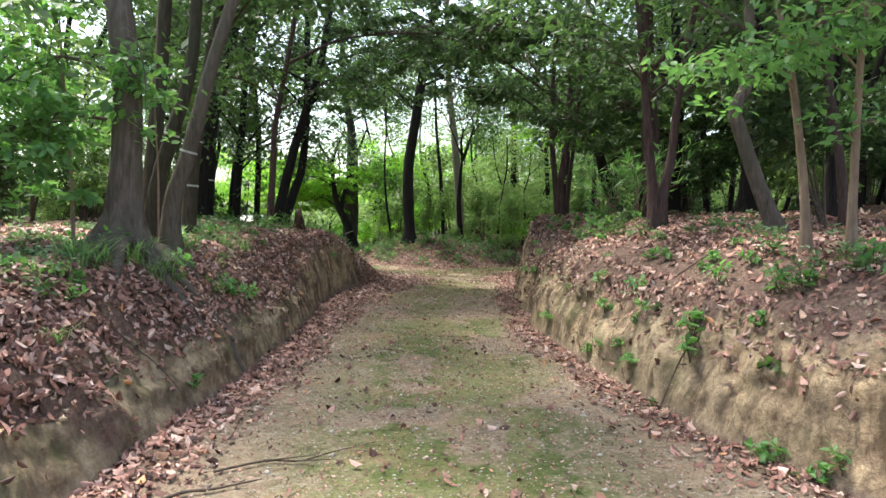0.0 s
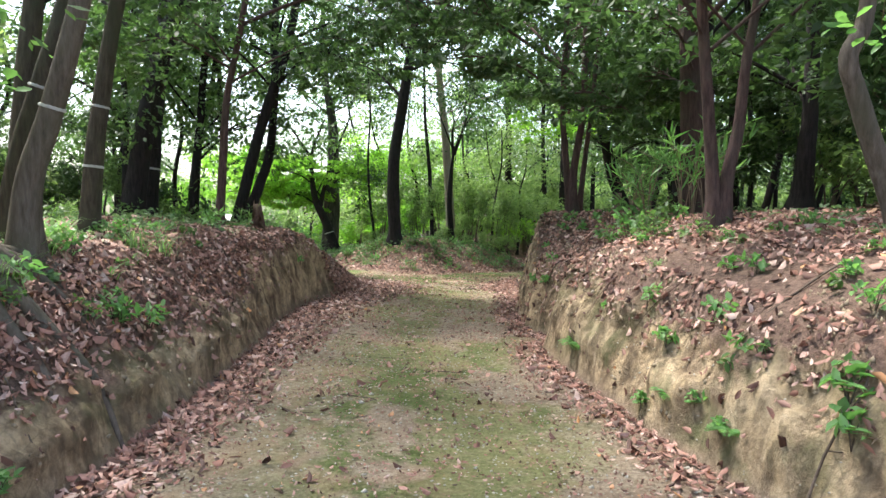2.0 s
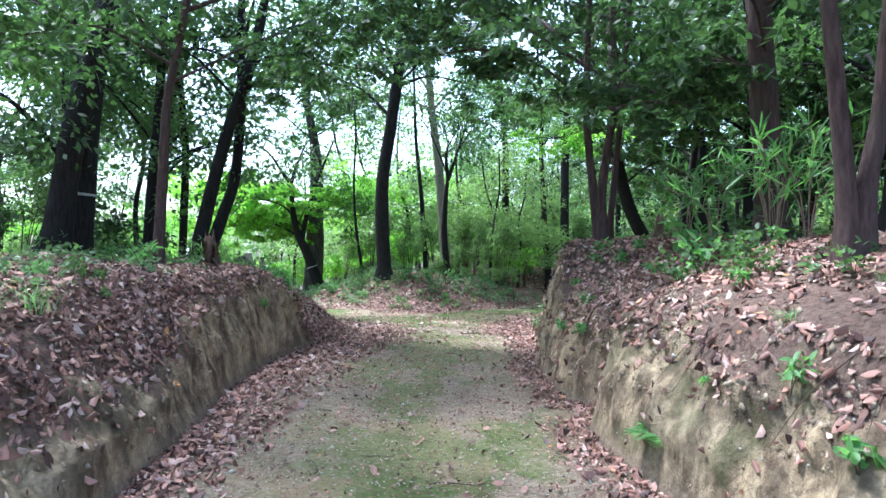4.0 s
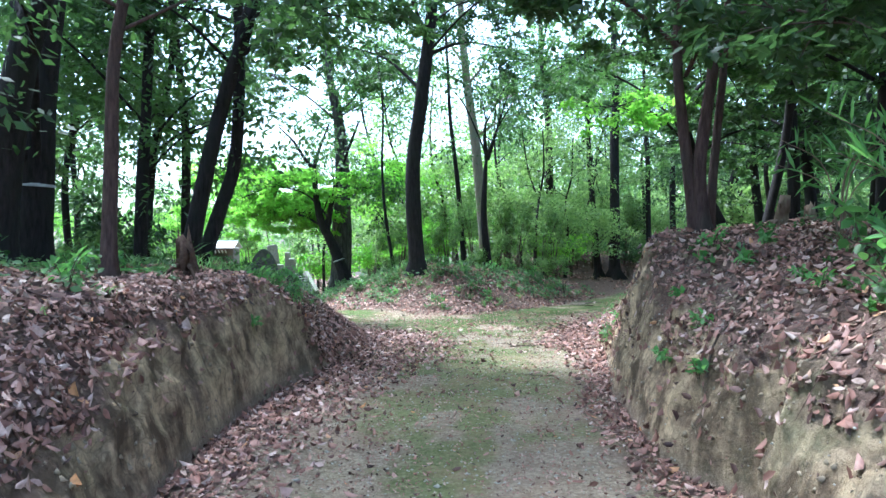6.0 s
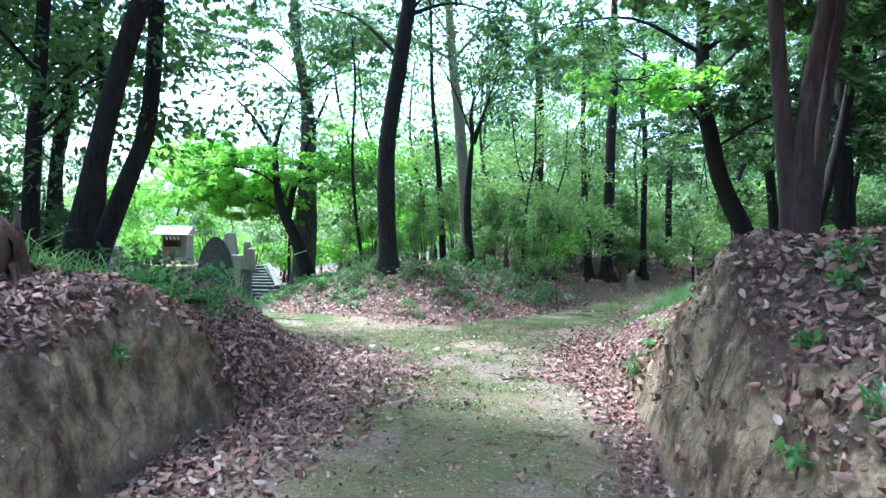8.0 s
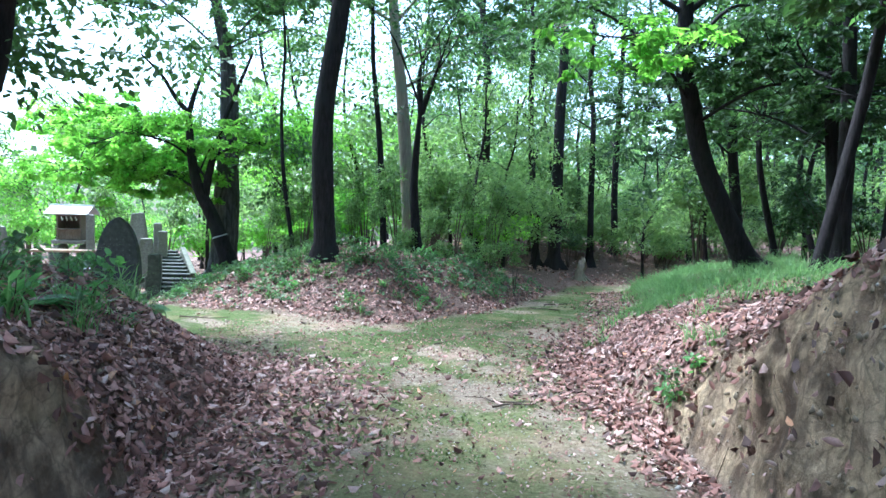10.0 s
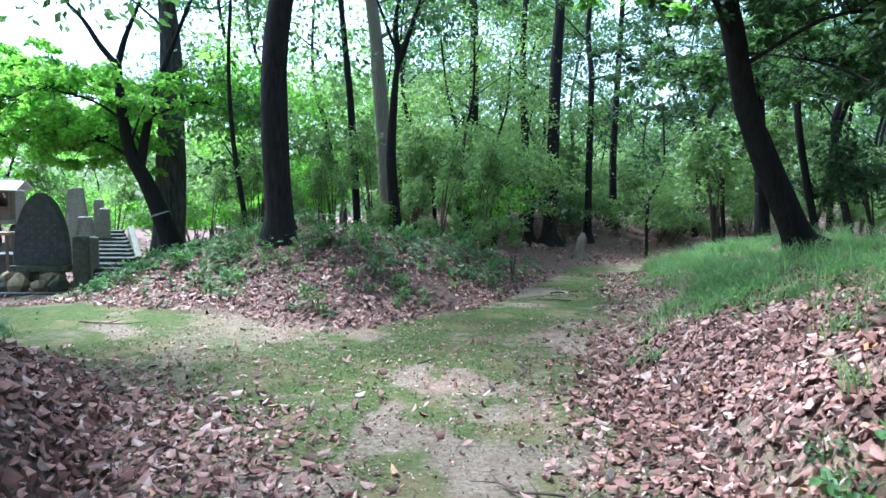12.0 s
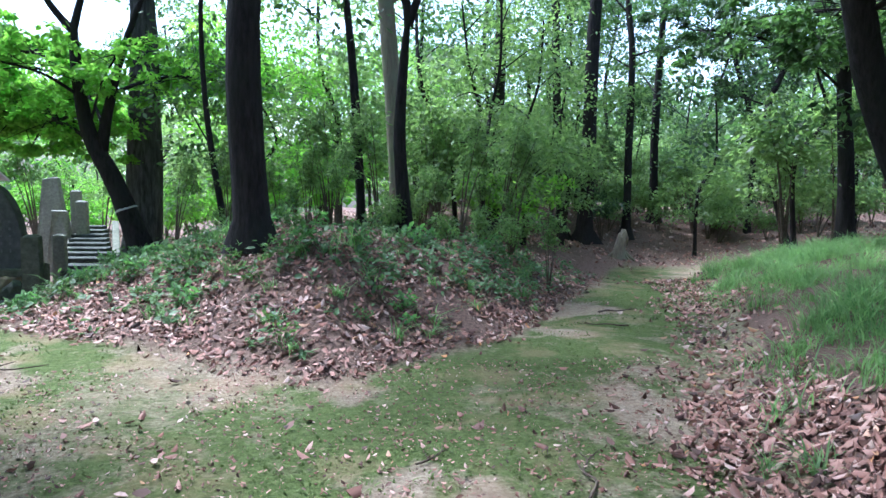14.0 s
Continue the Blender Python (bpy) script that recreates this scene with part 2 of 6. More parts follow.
# cross sections of the banks: way into the bank and height, at stations along the walk
BANK_L = [(3.0, [0, .14, .26, .6, .9, 1.7], [0, .28, .40, .80, 1.06, 1.12]),
          (9.0, [0, .10, .20, .50, .75, 1.6], [0, .34, .46, .84, 1.06, 1.14]),
          (11.0, [0, .10, .22, .40, .60, 1.4], [0, .50, .82, 1.0, 1.10, 1.18]),
          (12.8, [0, .08, .18, .34, .6, 1.4], [0, .50, .82, 1.0, 1.08, 1.16]),
          (13.55, [0, .2, .45, .8, 1.2, 2.0], [0, .27, .53, .80, .95, 1.04]),
          (15.6, [0, .3, .6, 1.0, 1.5, 2.5], [0, .24, .46, .70, .82, .85]),
          (17.5, [0, .4, .9, 1.5, 2.2, 3.5], [0, .10, .18, .24, .27, .28]),
          (19.0, [0, .4, .9, 1.5, 2.2, 3.5], [0, .02, .03, .03, .0, .0])]
BANK_R = [(4.0, [0, .12, .25, .5, 1.0, 2.0], [0, .36, .60, .88, 1.12, 1.25]),
          (8.0, [0, .10, .22, .42, .8, 1.4], [0, .40, .68, 1.0, 1.14, 1.38]),
          (9.6, [0, .10, .2, .3, .7, 1.4], [0, .45, .70, .85, 1.12, 1.42]),
          (10.5, [0, .15, .3, .5, .95, 1.6], [0, .50, .75, .93, 1.18, 1.44]),
          (12.2, [0, .10, .18, .28, .5, 1.5], [0, .55, 1.0, 1.30, 1.46, 1.50]),
          (13.6, [0, .15, .3, .6, 1.1, 2.0], [0, .42, .70, .95, 1.15, 1.22]),
          (15.5, [0, .3, .6, 1.0, 1.8, 3.0], [0, .20, .44, .60, .84, .92]),
          (18.0, [0, .4, .9, 1.6, 2.5, 4.0], [0, .20, .40, .58, .72, .76]),
          (21.0, [0, .4, .9, 1.6, 2.5, 4.0], [0, .20, .42, .62, .78, .86]),
          (26.0, [0, .4, .9, 1.6, 2.5, 4.0], [0, .14, .28, .40, .55, .70]),
          (40.0, [0, .4, .9, 1.6, 2.5, 4.0], [0, .10, .20, .30, .40, .50])]


def section(stations, d, y):
    """Height of a bank at way d into it, blended between the two nearest cross sections."""
    ys = np.array([s[0] for s in stations])
    yc = np.clip(y, ys[0], ys[-1])
    k = np.clip(np.searchsorted(ys, yc) - 1, 0, len(ys) - 2)
    f = (yc - ys[k]) / (ys[k + 1] - ys[k])
    z = np.zeros_like(d)
    for n, (_, ds, zs) in enumerate(stations):
        h = np.interp(d, ds, zs)
        z += h * np.where(k == n, 1 - f, np.where(k + 1 == n, f, 0.0))
    return z


def smooth(a, b, v):
    t = np.clip((v - a) / (b - a), 0, 1)
    return t * t * (3 - 2 * t)


def waves(x, y, size, seed):
    """Cheap smooth unevenness."""
    r = np.random.default_rng(seed)
    out = np.zeros_like(x)
    for n in range(7):
        a, ph = r.uniform(0, 2 * math.pi, 2)
        k = 2 * math.pi / size * r.uniform(0.6, 1.9)
        out += np.sin(k * (x * math.cos(a) + y * math.sin(a)) + ph)
    return out / 5


GRID = np.random.default_rng(5).uniform(-1, 1, (256, 256))


def fbm(x, y, size, seed=0, octaves=4):
    """Uneven noise between about -1 and 1, with finer and finer detail."""
    out, amp = np.zeros_like(np.asarray(x, float)), 1.0
    for o in range(octaves):
        u, v = np.asarray(x) / size + seed * 17.3 + o * 5.7, np.asarray(y) / size + seed * 9.1 + o * 3.3
        i, j = np.floor(u).astype(int), np.floor(v).astype(int)
        f, g = u - i, v - j
        f, g = f * f * (3 - 2 * f), g * g * (3 - 2 * g)
        a, b, c, d = GRID[i % 256, j % 256], GRID[(i + 1) % 256, j % 256], GRID[i % 256, (j + 1) % 256], GRID[(i + 1) % 256, (j + 1) % 256]
        out = out + amp * ((a * (1 - f) + b * f) * (1 - g) + (c * (1 - f) + d * f) * g)
        size, amp = size / 2.1, amp * 0.55
    return out


def lie(x, y):
    """Ground height and the bank depths and mound height that make it."""
    x, y = np.asarray(x, float), np.asarray(y, float)
    z = np.interp(y, [-10, 15.5, 20, 25, 30, 40, 60, 130], [0, 0, -0.10, -0.38, -0.55, -0.75, -1.6, -6])
    z = z - 0.40 * smooth(-1.6, -4.2, x) * smooth(19, 24.5, y)
    fl, fr = np.interp(y, *FOOT_L), np.interp(y, *FOOT_R)
    dl, dr = np.maximum(fl - x, 0), np.maximum(x - fr, 0)
    zl, zr = section(BANK_L, dl, y), section(BANK_R, dr, y)
    zl = zl * (1 - 0.9 * smooth(5, 14, dl)) - 1.2 * smooth(6, 20, dl) * smooth(26, 14, y)
    zr = zr + 0.25 * smooth(2, 8, dr) * smooth(17, 11, y)
    front = 18.35 + np.where(x < 0.3, 0.72 * (0.3 - x), np.where(x < 1.9, 0.84 * (x - 0.3), 1.35 + 1.85 * (x - 1.9)))
    dm = (y - front) / 1.3
    mound = 0.95 * smooth(-0.1, 2.3, dm) * np.interp(x, [-4.5, -2, -0.5, 1, 3, 6], [0.25, 0.62, 1.0, 0.85, 0.75, 0.5]) * (1 - 0.35 * smooth(21.5, 25, y))
    mound = mound * smooth(-6, -2.6, x)
    rough = 0.012 + 0.03 * smooth(0.3, 1.2, np.maximum(dl, dr)) + 0.03 * smooth(0.2, 1.5, dm)
    z = z + np.maximum(zl + zr, mound) + 1.3 * rough * fbm(x, y, 0.6, 3, 3) + 0.02 * waves(x, y, 2.3, 5) + 0.25 * waves(x, y, 19, 8) * smooth(5, 14, np.abs(x)) 
    z = z + 0.75 * smooth(29.0, 33, y - 0.1 * x) * smooth(1, 5, x)
    return z, dl, dr, dm


def cut(x, y):
    """The ground with its worn, uneven cut faces: x and height, and what lie() tells, and how far a place belongs to a cut face."""
    z, dl, dr, dm = lie(x, y)
    d = np.maximum(dl, dr)
    steep = np.where(dl > 0, smooth(13.9, 13.2, y), smooth(15.0, 13.8, y))
    face = smooth(0.0, 0.03, d) * smooth(0.55, 0.30, d) * steep
    rel = z - np.interp(y, [15, 20], [0, -0.1])
    rib = fbm(y, rel * 0.6, 0.55, 1) * 0.9 + fbm(y, rel * 0.8, 0.2, 2, 2) * 0.3 + fbm(y * 0.8, rel * 1.3, 0.26, 4) * 0.75
    x = x + face * smooth(0.0, 0.1, d) * rib * 0.055 * np.where(dl > 0, -1, 1)
    z = z + face * smooth(0.05, 0.15, d) * fbm(y, x * 3, 0.22, 6) * 0.045
    return x, z, dl, dr, dm, face


def height(x, y):
    return float(lie(np.array([x]), np.array([y]))[0][0])


# ---- mesh helpers ----
def mesh_from(name, verts, faces, mat, smooth_faces=True):
    me = bpy.data.meshes.new(name)
    verts, faces = np.asarray(verts, np.float32), np.asarray(faces, np.int32)
    n, k = faces.shape
    me.vertices.add(len(verts))
    me.vertices.foreach_set("co", verts.ravel())
    me.loops.add(n * k)
    me.loops.foreach_set("vertex_index", faces.ravel())
    me.polygons.add(n)
    me.polygons.foreach_set("loop_start", np.arange(0, n * k, k, dtype=np.int32))
    if smooth_faces:
        me.polygons.foreach_set("use_smooth", np.ones(n, bool))
    me.materials.append(mat)
    me.update(calc_edges=True)
    return me


def part(name, me, parent, label=""):
    ob = new(name, me)
    ob.parent = parent
    return tagged(ob, label) if label else ob


def bm_part(name, bm, mat, parent, label="", at=None):
    me = bpy.data.meshes.new(name)
    bm.to_mesh(me)
    bm.free()
    me.materials.append(mat)
    ob = part(name, me, parent, label)
    if at is not None:
        ob.matrix_local = at
    return ob


def spline(pts, n):
    """Catmull-Rom through the points."""
    p = np.asarray(pts, float)
    p = np.vstack([2 * p[0] - p[1], p, 2 * p[-1] - p[-2]])
    t = np.linspace(0, len(p) - 3 - 1e-6, n)
    k, f = t.astype(int), (t % 1)[:, None]
    a, b, c, d = p[k], p[k + 1], p[k + 2], p[k + 3]
    return 0.5 * (2 * b + (c - a) * f + (2 * a - 5 * b + 4 * c - d) * f ** 2 + (3 * b - a - 3 * c + d) * f ** 3)


def tube(name, pts, radii, mat, sides=8, n=None, flare=0.0, knots=0.0, seed=0):
    """A tapered, uneven tube along a line; flare spreads its foot into roots."""
    r = np.random.default_rng(seed)
    n = n or max(4, 4 * len(pts))
    c = spline(pts, n)
    rad = np.interp(np.linspace(0, 1, n), np.linspace(0, 1, len(radii)), radii)
    tan = np.gradient(c, axis=0)
    tan /= np.linalg.norm(tan, axis=1)[:, None] + 1e-9
    ref = np.array([0.0, 1.0, 0.0]) if abs(tan[:, 1]).mean() < 0.8 else np.array([1.0, 0, 0])
    u = np.cross(tan, ref)
    u /= np.linalg.norm(u, axis=1)[:, None] + 1e-9
    w = np.cross(tan, u)
    ang = np.linspace(0, 2 * math.pi, sides, endpoint=False)
    along = np.linalg.norm(c - c[0], axis=1)
    ph = r.uniform(0, 6.28, 6)
    k = 1 + knots * (np.sin(2 * ang[None] + ph[0] + along[:, None] * 2.1) * 0.5 + np.sin(3 * ang[None] + ph[1] - along[:, None] * 3.3) * 0.35
                     + r.normal(0, 0.25, (n, sides)))
    if flare:
        lobes = 1 + 0.45 * np.sin(4 * ang + ph[2]) + 0.3 * np.sin(5 * ang + ph[3])
        k = k + flare * (np.exp(-along[:, None] / 0.16) * lobes[None] + 0.22 * np.exp(-along[:, None] / 0.5) * (lobes[None] - 0.8))
    v = c[:, None] + (rad[:, None] * k)[..., None] * (u[:, None] * np.cos(ang)[None, :, None] + w[:, None] * np.sin(ang)[None, :, None])
    i = np.arange(n - 1)[:, None] * sides
    j = np.arange(sides)[None]
    q = np.stack([i + j, i + (j + 1) % sides, i + sides + (j + 1) % sides, i + sides + j], -1).reshape(-1, 4)
    v = np.vstack([v.reshape(-1, 3), c[-1] + tan[-1] * rad[-1]])
    cap = np.array([[(n - 1) * sides + a, (n - 1) * sides + (a + 1) % sides, n * sides, n * sides] for a in range(sides)])
    me = bpy.data.meshes.new(name)
    me.from_pydata(v.tolist(), [], [tuple(f) for f in q.tolist()] + [tuple(f[:3]) for f in cap.tolist()])
    me.polygons.foreach_set("use_smooth", np.ones(len(me.polygons), bool))
    me.materials.append(mat)
    return me


def blades(name, centre, heading, normal, length, width, mat, fold=0.25, curl=0.0):
    """Leaves: each is folded along its midrib, in six points. All arrays run over the leaves."""
    n = len(centre)
    h = heading / (np.linalg.norm(heading, axis=1)[:, None] + 1e-9)
    s = np.cross(normal, h)
    s /= np.linalg.norm(s, axis=1)[:, None] + 1e-9
    up = np.cross(h, s)
    L, W = length[:, None], width[:, None]
    cu = curl * L * rng.normal(1, 0.6, (n, 1)) if curl else np.zeros((n, 1))
    fo = fold * W * rng.uniform(0.2, 1.4, (n, 1))
    pts = [centre - h * L * 0.5, centre - h * L * 0.17 + s * W * 0.5 + up * (fo - cu * 0.4), centre + h * L * 0.22 + s * W * 0.42 + up * (fo - cu * 0.4),
           centre + h * L * 0.5, centre + h * L * 0.22 - s * W * 0.42 + up * (fo - cu * 0.4), centre - h * L * 0.17 - s * W * 0.5 + up * (fo - cu * 0.4)]
    pts[0] = pts[0] + up * cu
    pts[3] = pts[3] + up * cu
    v = np.stack(pts, 1).reshape(-1, 3)
    b = np.arange(n)[:, None] * 6
    f = np.concatenate([b + np.array([[0, 3, 2, 1]]), b + np.array([[0, 5, 4, 3]])], 0)
    return mesh_from(name, v, f, mat, False)


def rhombs(name, centre, heading, normal, length, width, mat):
    """Leaves seen from afar: one four-cornered blade each."""
    n = len(centre)
    h = heading / (np.linalg.norm(heading, axis=1)[:, None] + 1e-9)
    s = np.cross(normal, h)
    s /= np.linalg.norm(s, axis=1)[:, None] + 1e-9
    L, W = length[:, None], width[:, None]
    v = np.stack([centre - h * L * 0.5, centre + s * W * 0.5 - h * L * 0.05, centre + h * L * 0.5, centre - s * W * 0.5 - h * L * 0.05], 1).reshape(-1, 3)
    f = np.arange(n)[:, None] * 4 + np.array([[0, 3, 2, 1]])
    return mesh_from(name, v, f, mat, False)


def leaf_cloud(name, clumps, per, mat, size=0.11, near=False, flat=0.45, seed=0):
    """Sprays of leaves: clumps are rows of x, y, z, radius."""
    r = np.random.default_rng(seed)
    c = np.repeat(np.asarray(clumps, float), per, axis=0)
    n = len(c)
    d = r.normal(0, 1, (n, 3))
    d /= np.linalg.norm(d, axis=1)[:, None]
    off = d * (r.uniform(0, 1, (n, 1)) ** 0.5) * c[:, 3:4] * np.array([1, 1, flat])
    off[:, 2] -= 0.25 * np.hypot(off[:, 0], off[:, 1]) ** 2 / np.maximum(c[:, 3], 0.05)
    head = off * np.array([1, 1, 0.3]) + r.normal(0, 0.35, (n, 3)) * c[:, 3:4]
    head[:, 2] -= 0.25 * c[:, 3]
    nor = np.array([0, 0, 1.0]) + r.normal(0, 0.5, (n, 3))
    L = size * r.uniform(0.6, 1.3, n)
    return (blades if near else rhombs)(name, c[:, :3] + off, head, nor, L, L * r.uniform(0.4, 0.55, n), mat)


# ---- ground: one sheet ----
def ground():
    near = np.concatenate([np.arange(0, 0.36, 0.02), np.arange(0.36, 1.3, 0.06), np.arange(1.3, 3.2, 0.15)])
    far = 3.2 + np.cumsum(0.2 * 1.18 ** np.arange(27))
    side = np.concatenate([near, far])
    ys = np.concatenate([np.arange(-14, 1.5, 0.5), np.arange(1.5, 15, 0.034), np.arange(15, 26, 0.09), 26 + np.cumsum(0.12 * 1.075 ** np.arange(58))])
    fl, fr = np.interp(ys, *FOOT_L), np.interp(ys, *FOOT_R)
    mid = np.linspace(0, 1, 66)[1:-1]
    x = np.concatenate([fl[:, None] - side[None, ::-1], fl[:, None] + (fr - fl)[:, None] * mid[None], fr[:, None] + side[None]], 1)
    y = np.repeat(ys[:, None], x.shape[1], 1)
    x, z, dl, dr, dm, face = cut(x, y)
    d = np.maximum(dl, dr)
    rows, cols = x.shape
    v = np.stack([x, y, z], -1).reshape(-1, 3)
    i = (np.arange(rows - 1)[:, None] * cols + np.arange(cols - 1)[None]).ravel()
    me = mesh_from("ground", v, np.stack([i, i + 1, i + cols + 1, i + cols], -1), GROUND)
    ctr = np.interp(y, [0, 14, 18, 22, 26], [0.1, 0.3, 0.9, 4.0, 5.6])
    lush = np.maximum(smooth(13, 16.5, y), 0.9 * smooth(0.0, 0.22, fbm(x, y * 0.6, 0.55, 17)) * smooth(11, 7, y))
    moss = np.exp(-((x - ctr) / np.interp(y, [0, 14, 17, 22], [0.8, 0.95, 1.9, 1.3])) ** 2) * 0.95
    branch = smooth(-0.5, -2.0, x) * smooth(16.6, 17.6, y) * smooth(30, 24, y)
    moss = np.maximum(moss, 0.95 * branch) * smooth(0.15, 0.0, np.maximum(d * smooth(17, 15, y), 0)) * smooth(0.3, -0.05, dm)
    patchy = fbm(x, y * 0.7, 0.9, 11, 5)
    moss = moss * smooth(-0.3, 0.12, patchy + 0.38 * smooth(14.5, 17.5, y) + 0.05)
    rim = np.where(dl > 0, np.interp(y, [8, 11], [0.15, 0.22]), np.interp(y, [4, 5.5, 8], [0.32, 0.24, 0.2]))
    humus = np.maximum(np.maximum(smooth(rim, rim + 0.2, d + 0.14 * fbm(x, y, 0.4, 21)), smooth(0, 0.1, dl) * smooth(13.0, 13.8, y)) * np.where(dl > 0, smooth(18.5, 16, y), 1.0), smooth(-0.1, 0.5, dm))
    humus = np.maximum(humus, smooth(26.0, 28.5, y - 0.15 * np.maximum(0, 8 - np.abs(x))))
    humus = np.maximum(humus, smooth(0.5, 0.0, np.minimum(x - np.interp(y, *FOOT_L), np.interp(y, *FOOT_R) - x)) * 0.45 * (d <= 0) * smooth(17, 15, y))
    damp = np.where(dl > 0, np.interp(y, [3, 8, 9.5, 12, 13], [0.75, 0.5, 0.12, 0.12, 0.4]), np.interp(y, [3, 4.5, 5.5, 9, 10.5], [0.15, 0.4, 0.8, 0.5, 0.15]))
    for key, val in (("moss", moss), ("humus", humus), ("face", face), ("damp", damp), ("lush", lush)):
        me.attributes.new(key, "FLOAT", "POINT").data.foreach_set("value", np.clip(val, 0, 1).astype(np.float32).ravel())
    return tagged(new("ground", me), "trodden sandy path between cut clay banks under forest", "ground", kind="structure")


ground()


# ---- trees ----
def tree(name, stems, bark_mat, label, top=8.0, crown=None, bands=(), group="woodland trees", flare=0.9, seed=0, sides=12):
    """A tree from the lines of its stems [(points, foot radius)], carried on upwards to its top, with limbs and a crown.
    crown: (lowest, spread, clumps, leaves per clump, material, leaf size)"""
    r = np.random.default_rng(seed + 100)
    b = np.array(stems[0][0][0], float)
    b[2] = height(b[0], b[1]) if len(stems[0][0][0]) == 3 and stems[0][2:] == () else b[2]
    root = tagged(new(name), label, "tree", group)
    root.location = b
    tops = []
    for n, (pts, rad, *own) in enumerate(stems):
        p = [np.array(q, float) for q in pts]
        branch = bool(own)
        if not branch:
            g = height(p[0][0], p[0][1])
            p[0][2] = g - 0.06
        way = (p[-1] - p[-2]) / np.linalg.norm(p[-1] - p[-2])
        way = way * 0.6 + np.array([0, 0, 0.5])
        end = top * r.uniform(0.88, 1.0) if not branch else min(top, p[-1][2] + 2.2)
        while p[-1][2] < end - 0.5:
            p.append(p[-1] + way * 1.3 + r.normal(0, 0.09, 3) * np.array([1, 1, 0]))
        lengths = len(p)
        if isinstance(rad, tuple):
            radii, rad = np.interp(np.linspace(0, 1, lengths), np.linspace(0, 1, len(rad)), rad), rad[-3]
        else:
            radii = rad * np.linspace(1, 0.35 if not branch else 0.3, lengths)
        me = tube("trunk", [q - b for q in p], radii, bark_mat, sides, 6 * lengths, 0.0 if branch else flare, 0.05, seed + n)
        part("limb" if branch else "trunk", me, root)
        tops.append((spline(p, 40), rad))
    if crown:
        low, spread, clumps, per, mat, size = crown
        pts = []
        for line, rad in tops:
            up = line[line[:, 2] > low - 1.2]
            if len(up) < 2:
                up = line[-8:]
            m = max(2, clumps // len(tops) // 5)
            for k in range(m):
                s = up[int(r.uniform(0, 0.95) * len(up))]
                a = r.uniform(0, 2 * math.pi)
                reach = spread * r.uniform(0.45, 1.0)
                e = np.array([s[0] + reach * math.cos(a), s[1] + reach * math.sin(a), max(low, s[2] + reach * r.uniform(0.0, 0.7))])
                midp = (s + e) / 2 + np.array([0, 0, 0.15 * reach]) + r.normal(0, 0.1, 3)
                part("limb", tube("limb", [s - b, midp - b, e - b], [rad * 0.28, rad * 0.16, rad * 0.06], bark_mat, 6, 9, 0, 0.04, seed + k), root)
                for f in (0.45, 0.65, 0.8, 0.95, 1.08):
                    q = s * (1 - f) + e * f + r.normal(0, 0.4, 3)
                    pts.append((*(q - b), r.uniform(0.5, 0.95)))
        part("crown", leaf_cloud("crown", pts, per, mat, size, seed=seed), root)
    for z, k in bands:
        line, rad = tops[k]
        j = int(np.argmin(abs(line[:, 2] - z)))
        q = line[j] - b
        w = rad * (1 - 0.65 * j / 40) * 1.09
        t = (line[j + 1] - line[j]) / np.linalg.norm(line[j + 1] - line[j]) * 0.007
        part("tie_tape", tube("tie_tape", [q - t, q, q + t], [w, w, w], TAPE, 14, 3), root, "pale tape tied round the trunk")
    return root


def D(lo=4.2, sp=2.2, n=24, per=150, mat=None, size=0.12):
    return (lo, sp, n, per, mat or LEAF_DARK, size)


tree("tree", [([(-2.64, 5.85, 1.1), (-2.62, 5.85, 1.52), (-2.6, 5.85, 1.96), (-2.6, 5.85, 2.65)], 0.145)], BARK_GREY,
     "thick smooth grey tree with spreading roots on the bank", 9, D(4.0, 2.6, 22), seed=1, flare=1.5, sides=20)
tree("tree", [([(-2.44, 6.4, 1.1), (-2.41, 6.4, 1.51), (-2.27, 6.4, 1.97), (-2.15, 6.4, 2.42), (-2.04, 6.4, 2.83)], 0.088)], BARK_GREY,
     "leaning smooth grey tree with pale tape round it", 9, D(4.6, 2.0, 14), bands=[(1.98, 0)], seed=2, sides=18, flare=0.5)
tree("tree", [([(-2.86, 6.9, 1.1), (-2.73, 6.9, 1.76), (-2.6, 6.9, 2.22), (-2.4, 6.9, 2.96)], 0.085)], BARK_MOSSY_SHADED,
     "leaning grey tree with a mossy trunk coloured dark for shade", 9, D(4.8, 2.0, 12), bands=[(2.24, 0)], seed=3, sides=16, flare=0.4)
tree("tree", [([(-3.0, 7.3, 1.1), (-2.92, 7.3, 2.3), (-2.85, 7.3, 3.06)], 0.09)], BARK_MOSSY_SHADED, "straight grey tree on the bank", 9, D(3.8, 2.3, 22), seed=4, flare=0.4)
tree("tree", [([(-2.93, 8.3, 1.1), (-2.88, 8.3, 1.81), (-2.82, 8.3, 2.3), (-2.65, 8.3, 3.34)], 0.09)], BARK_MOSSY_SHADED,
     "dark slender tree with two pale tapes round it", 9, D(4.0, 2.5, 26), bands=[(2.3, 0), (1.7, 0)], seed=5, flare=0.4)
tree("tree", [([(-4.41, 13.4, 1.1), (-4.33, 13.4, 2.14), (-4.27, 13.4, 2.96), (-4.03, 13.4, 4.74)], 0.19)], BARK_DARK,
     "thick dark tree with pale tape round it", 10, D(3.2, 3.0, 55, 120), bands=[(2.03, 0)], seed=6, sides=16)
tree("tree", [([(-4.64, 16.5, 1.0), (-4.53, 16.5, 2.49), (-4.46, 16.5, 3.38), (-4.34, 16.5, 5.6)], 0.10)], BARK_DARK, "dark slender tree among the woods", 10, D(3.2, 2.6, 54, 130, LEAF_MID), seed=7)
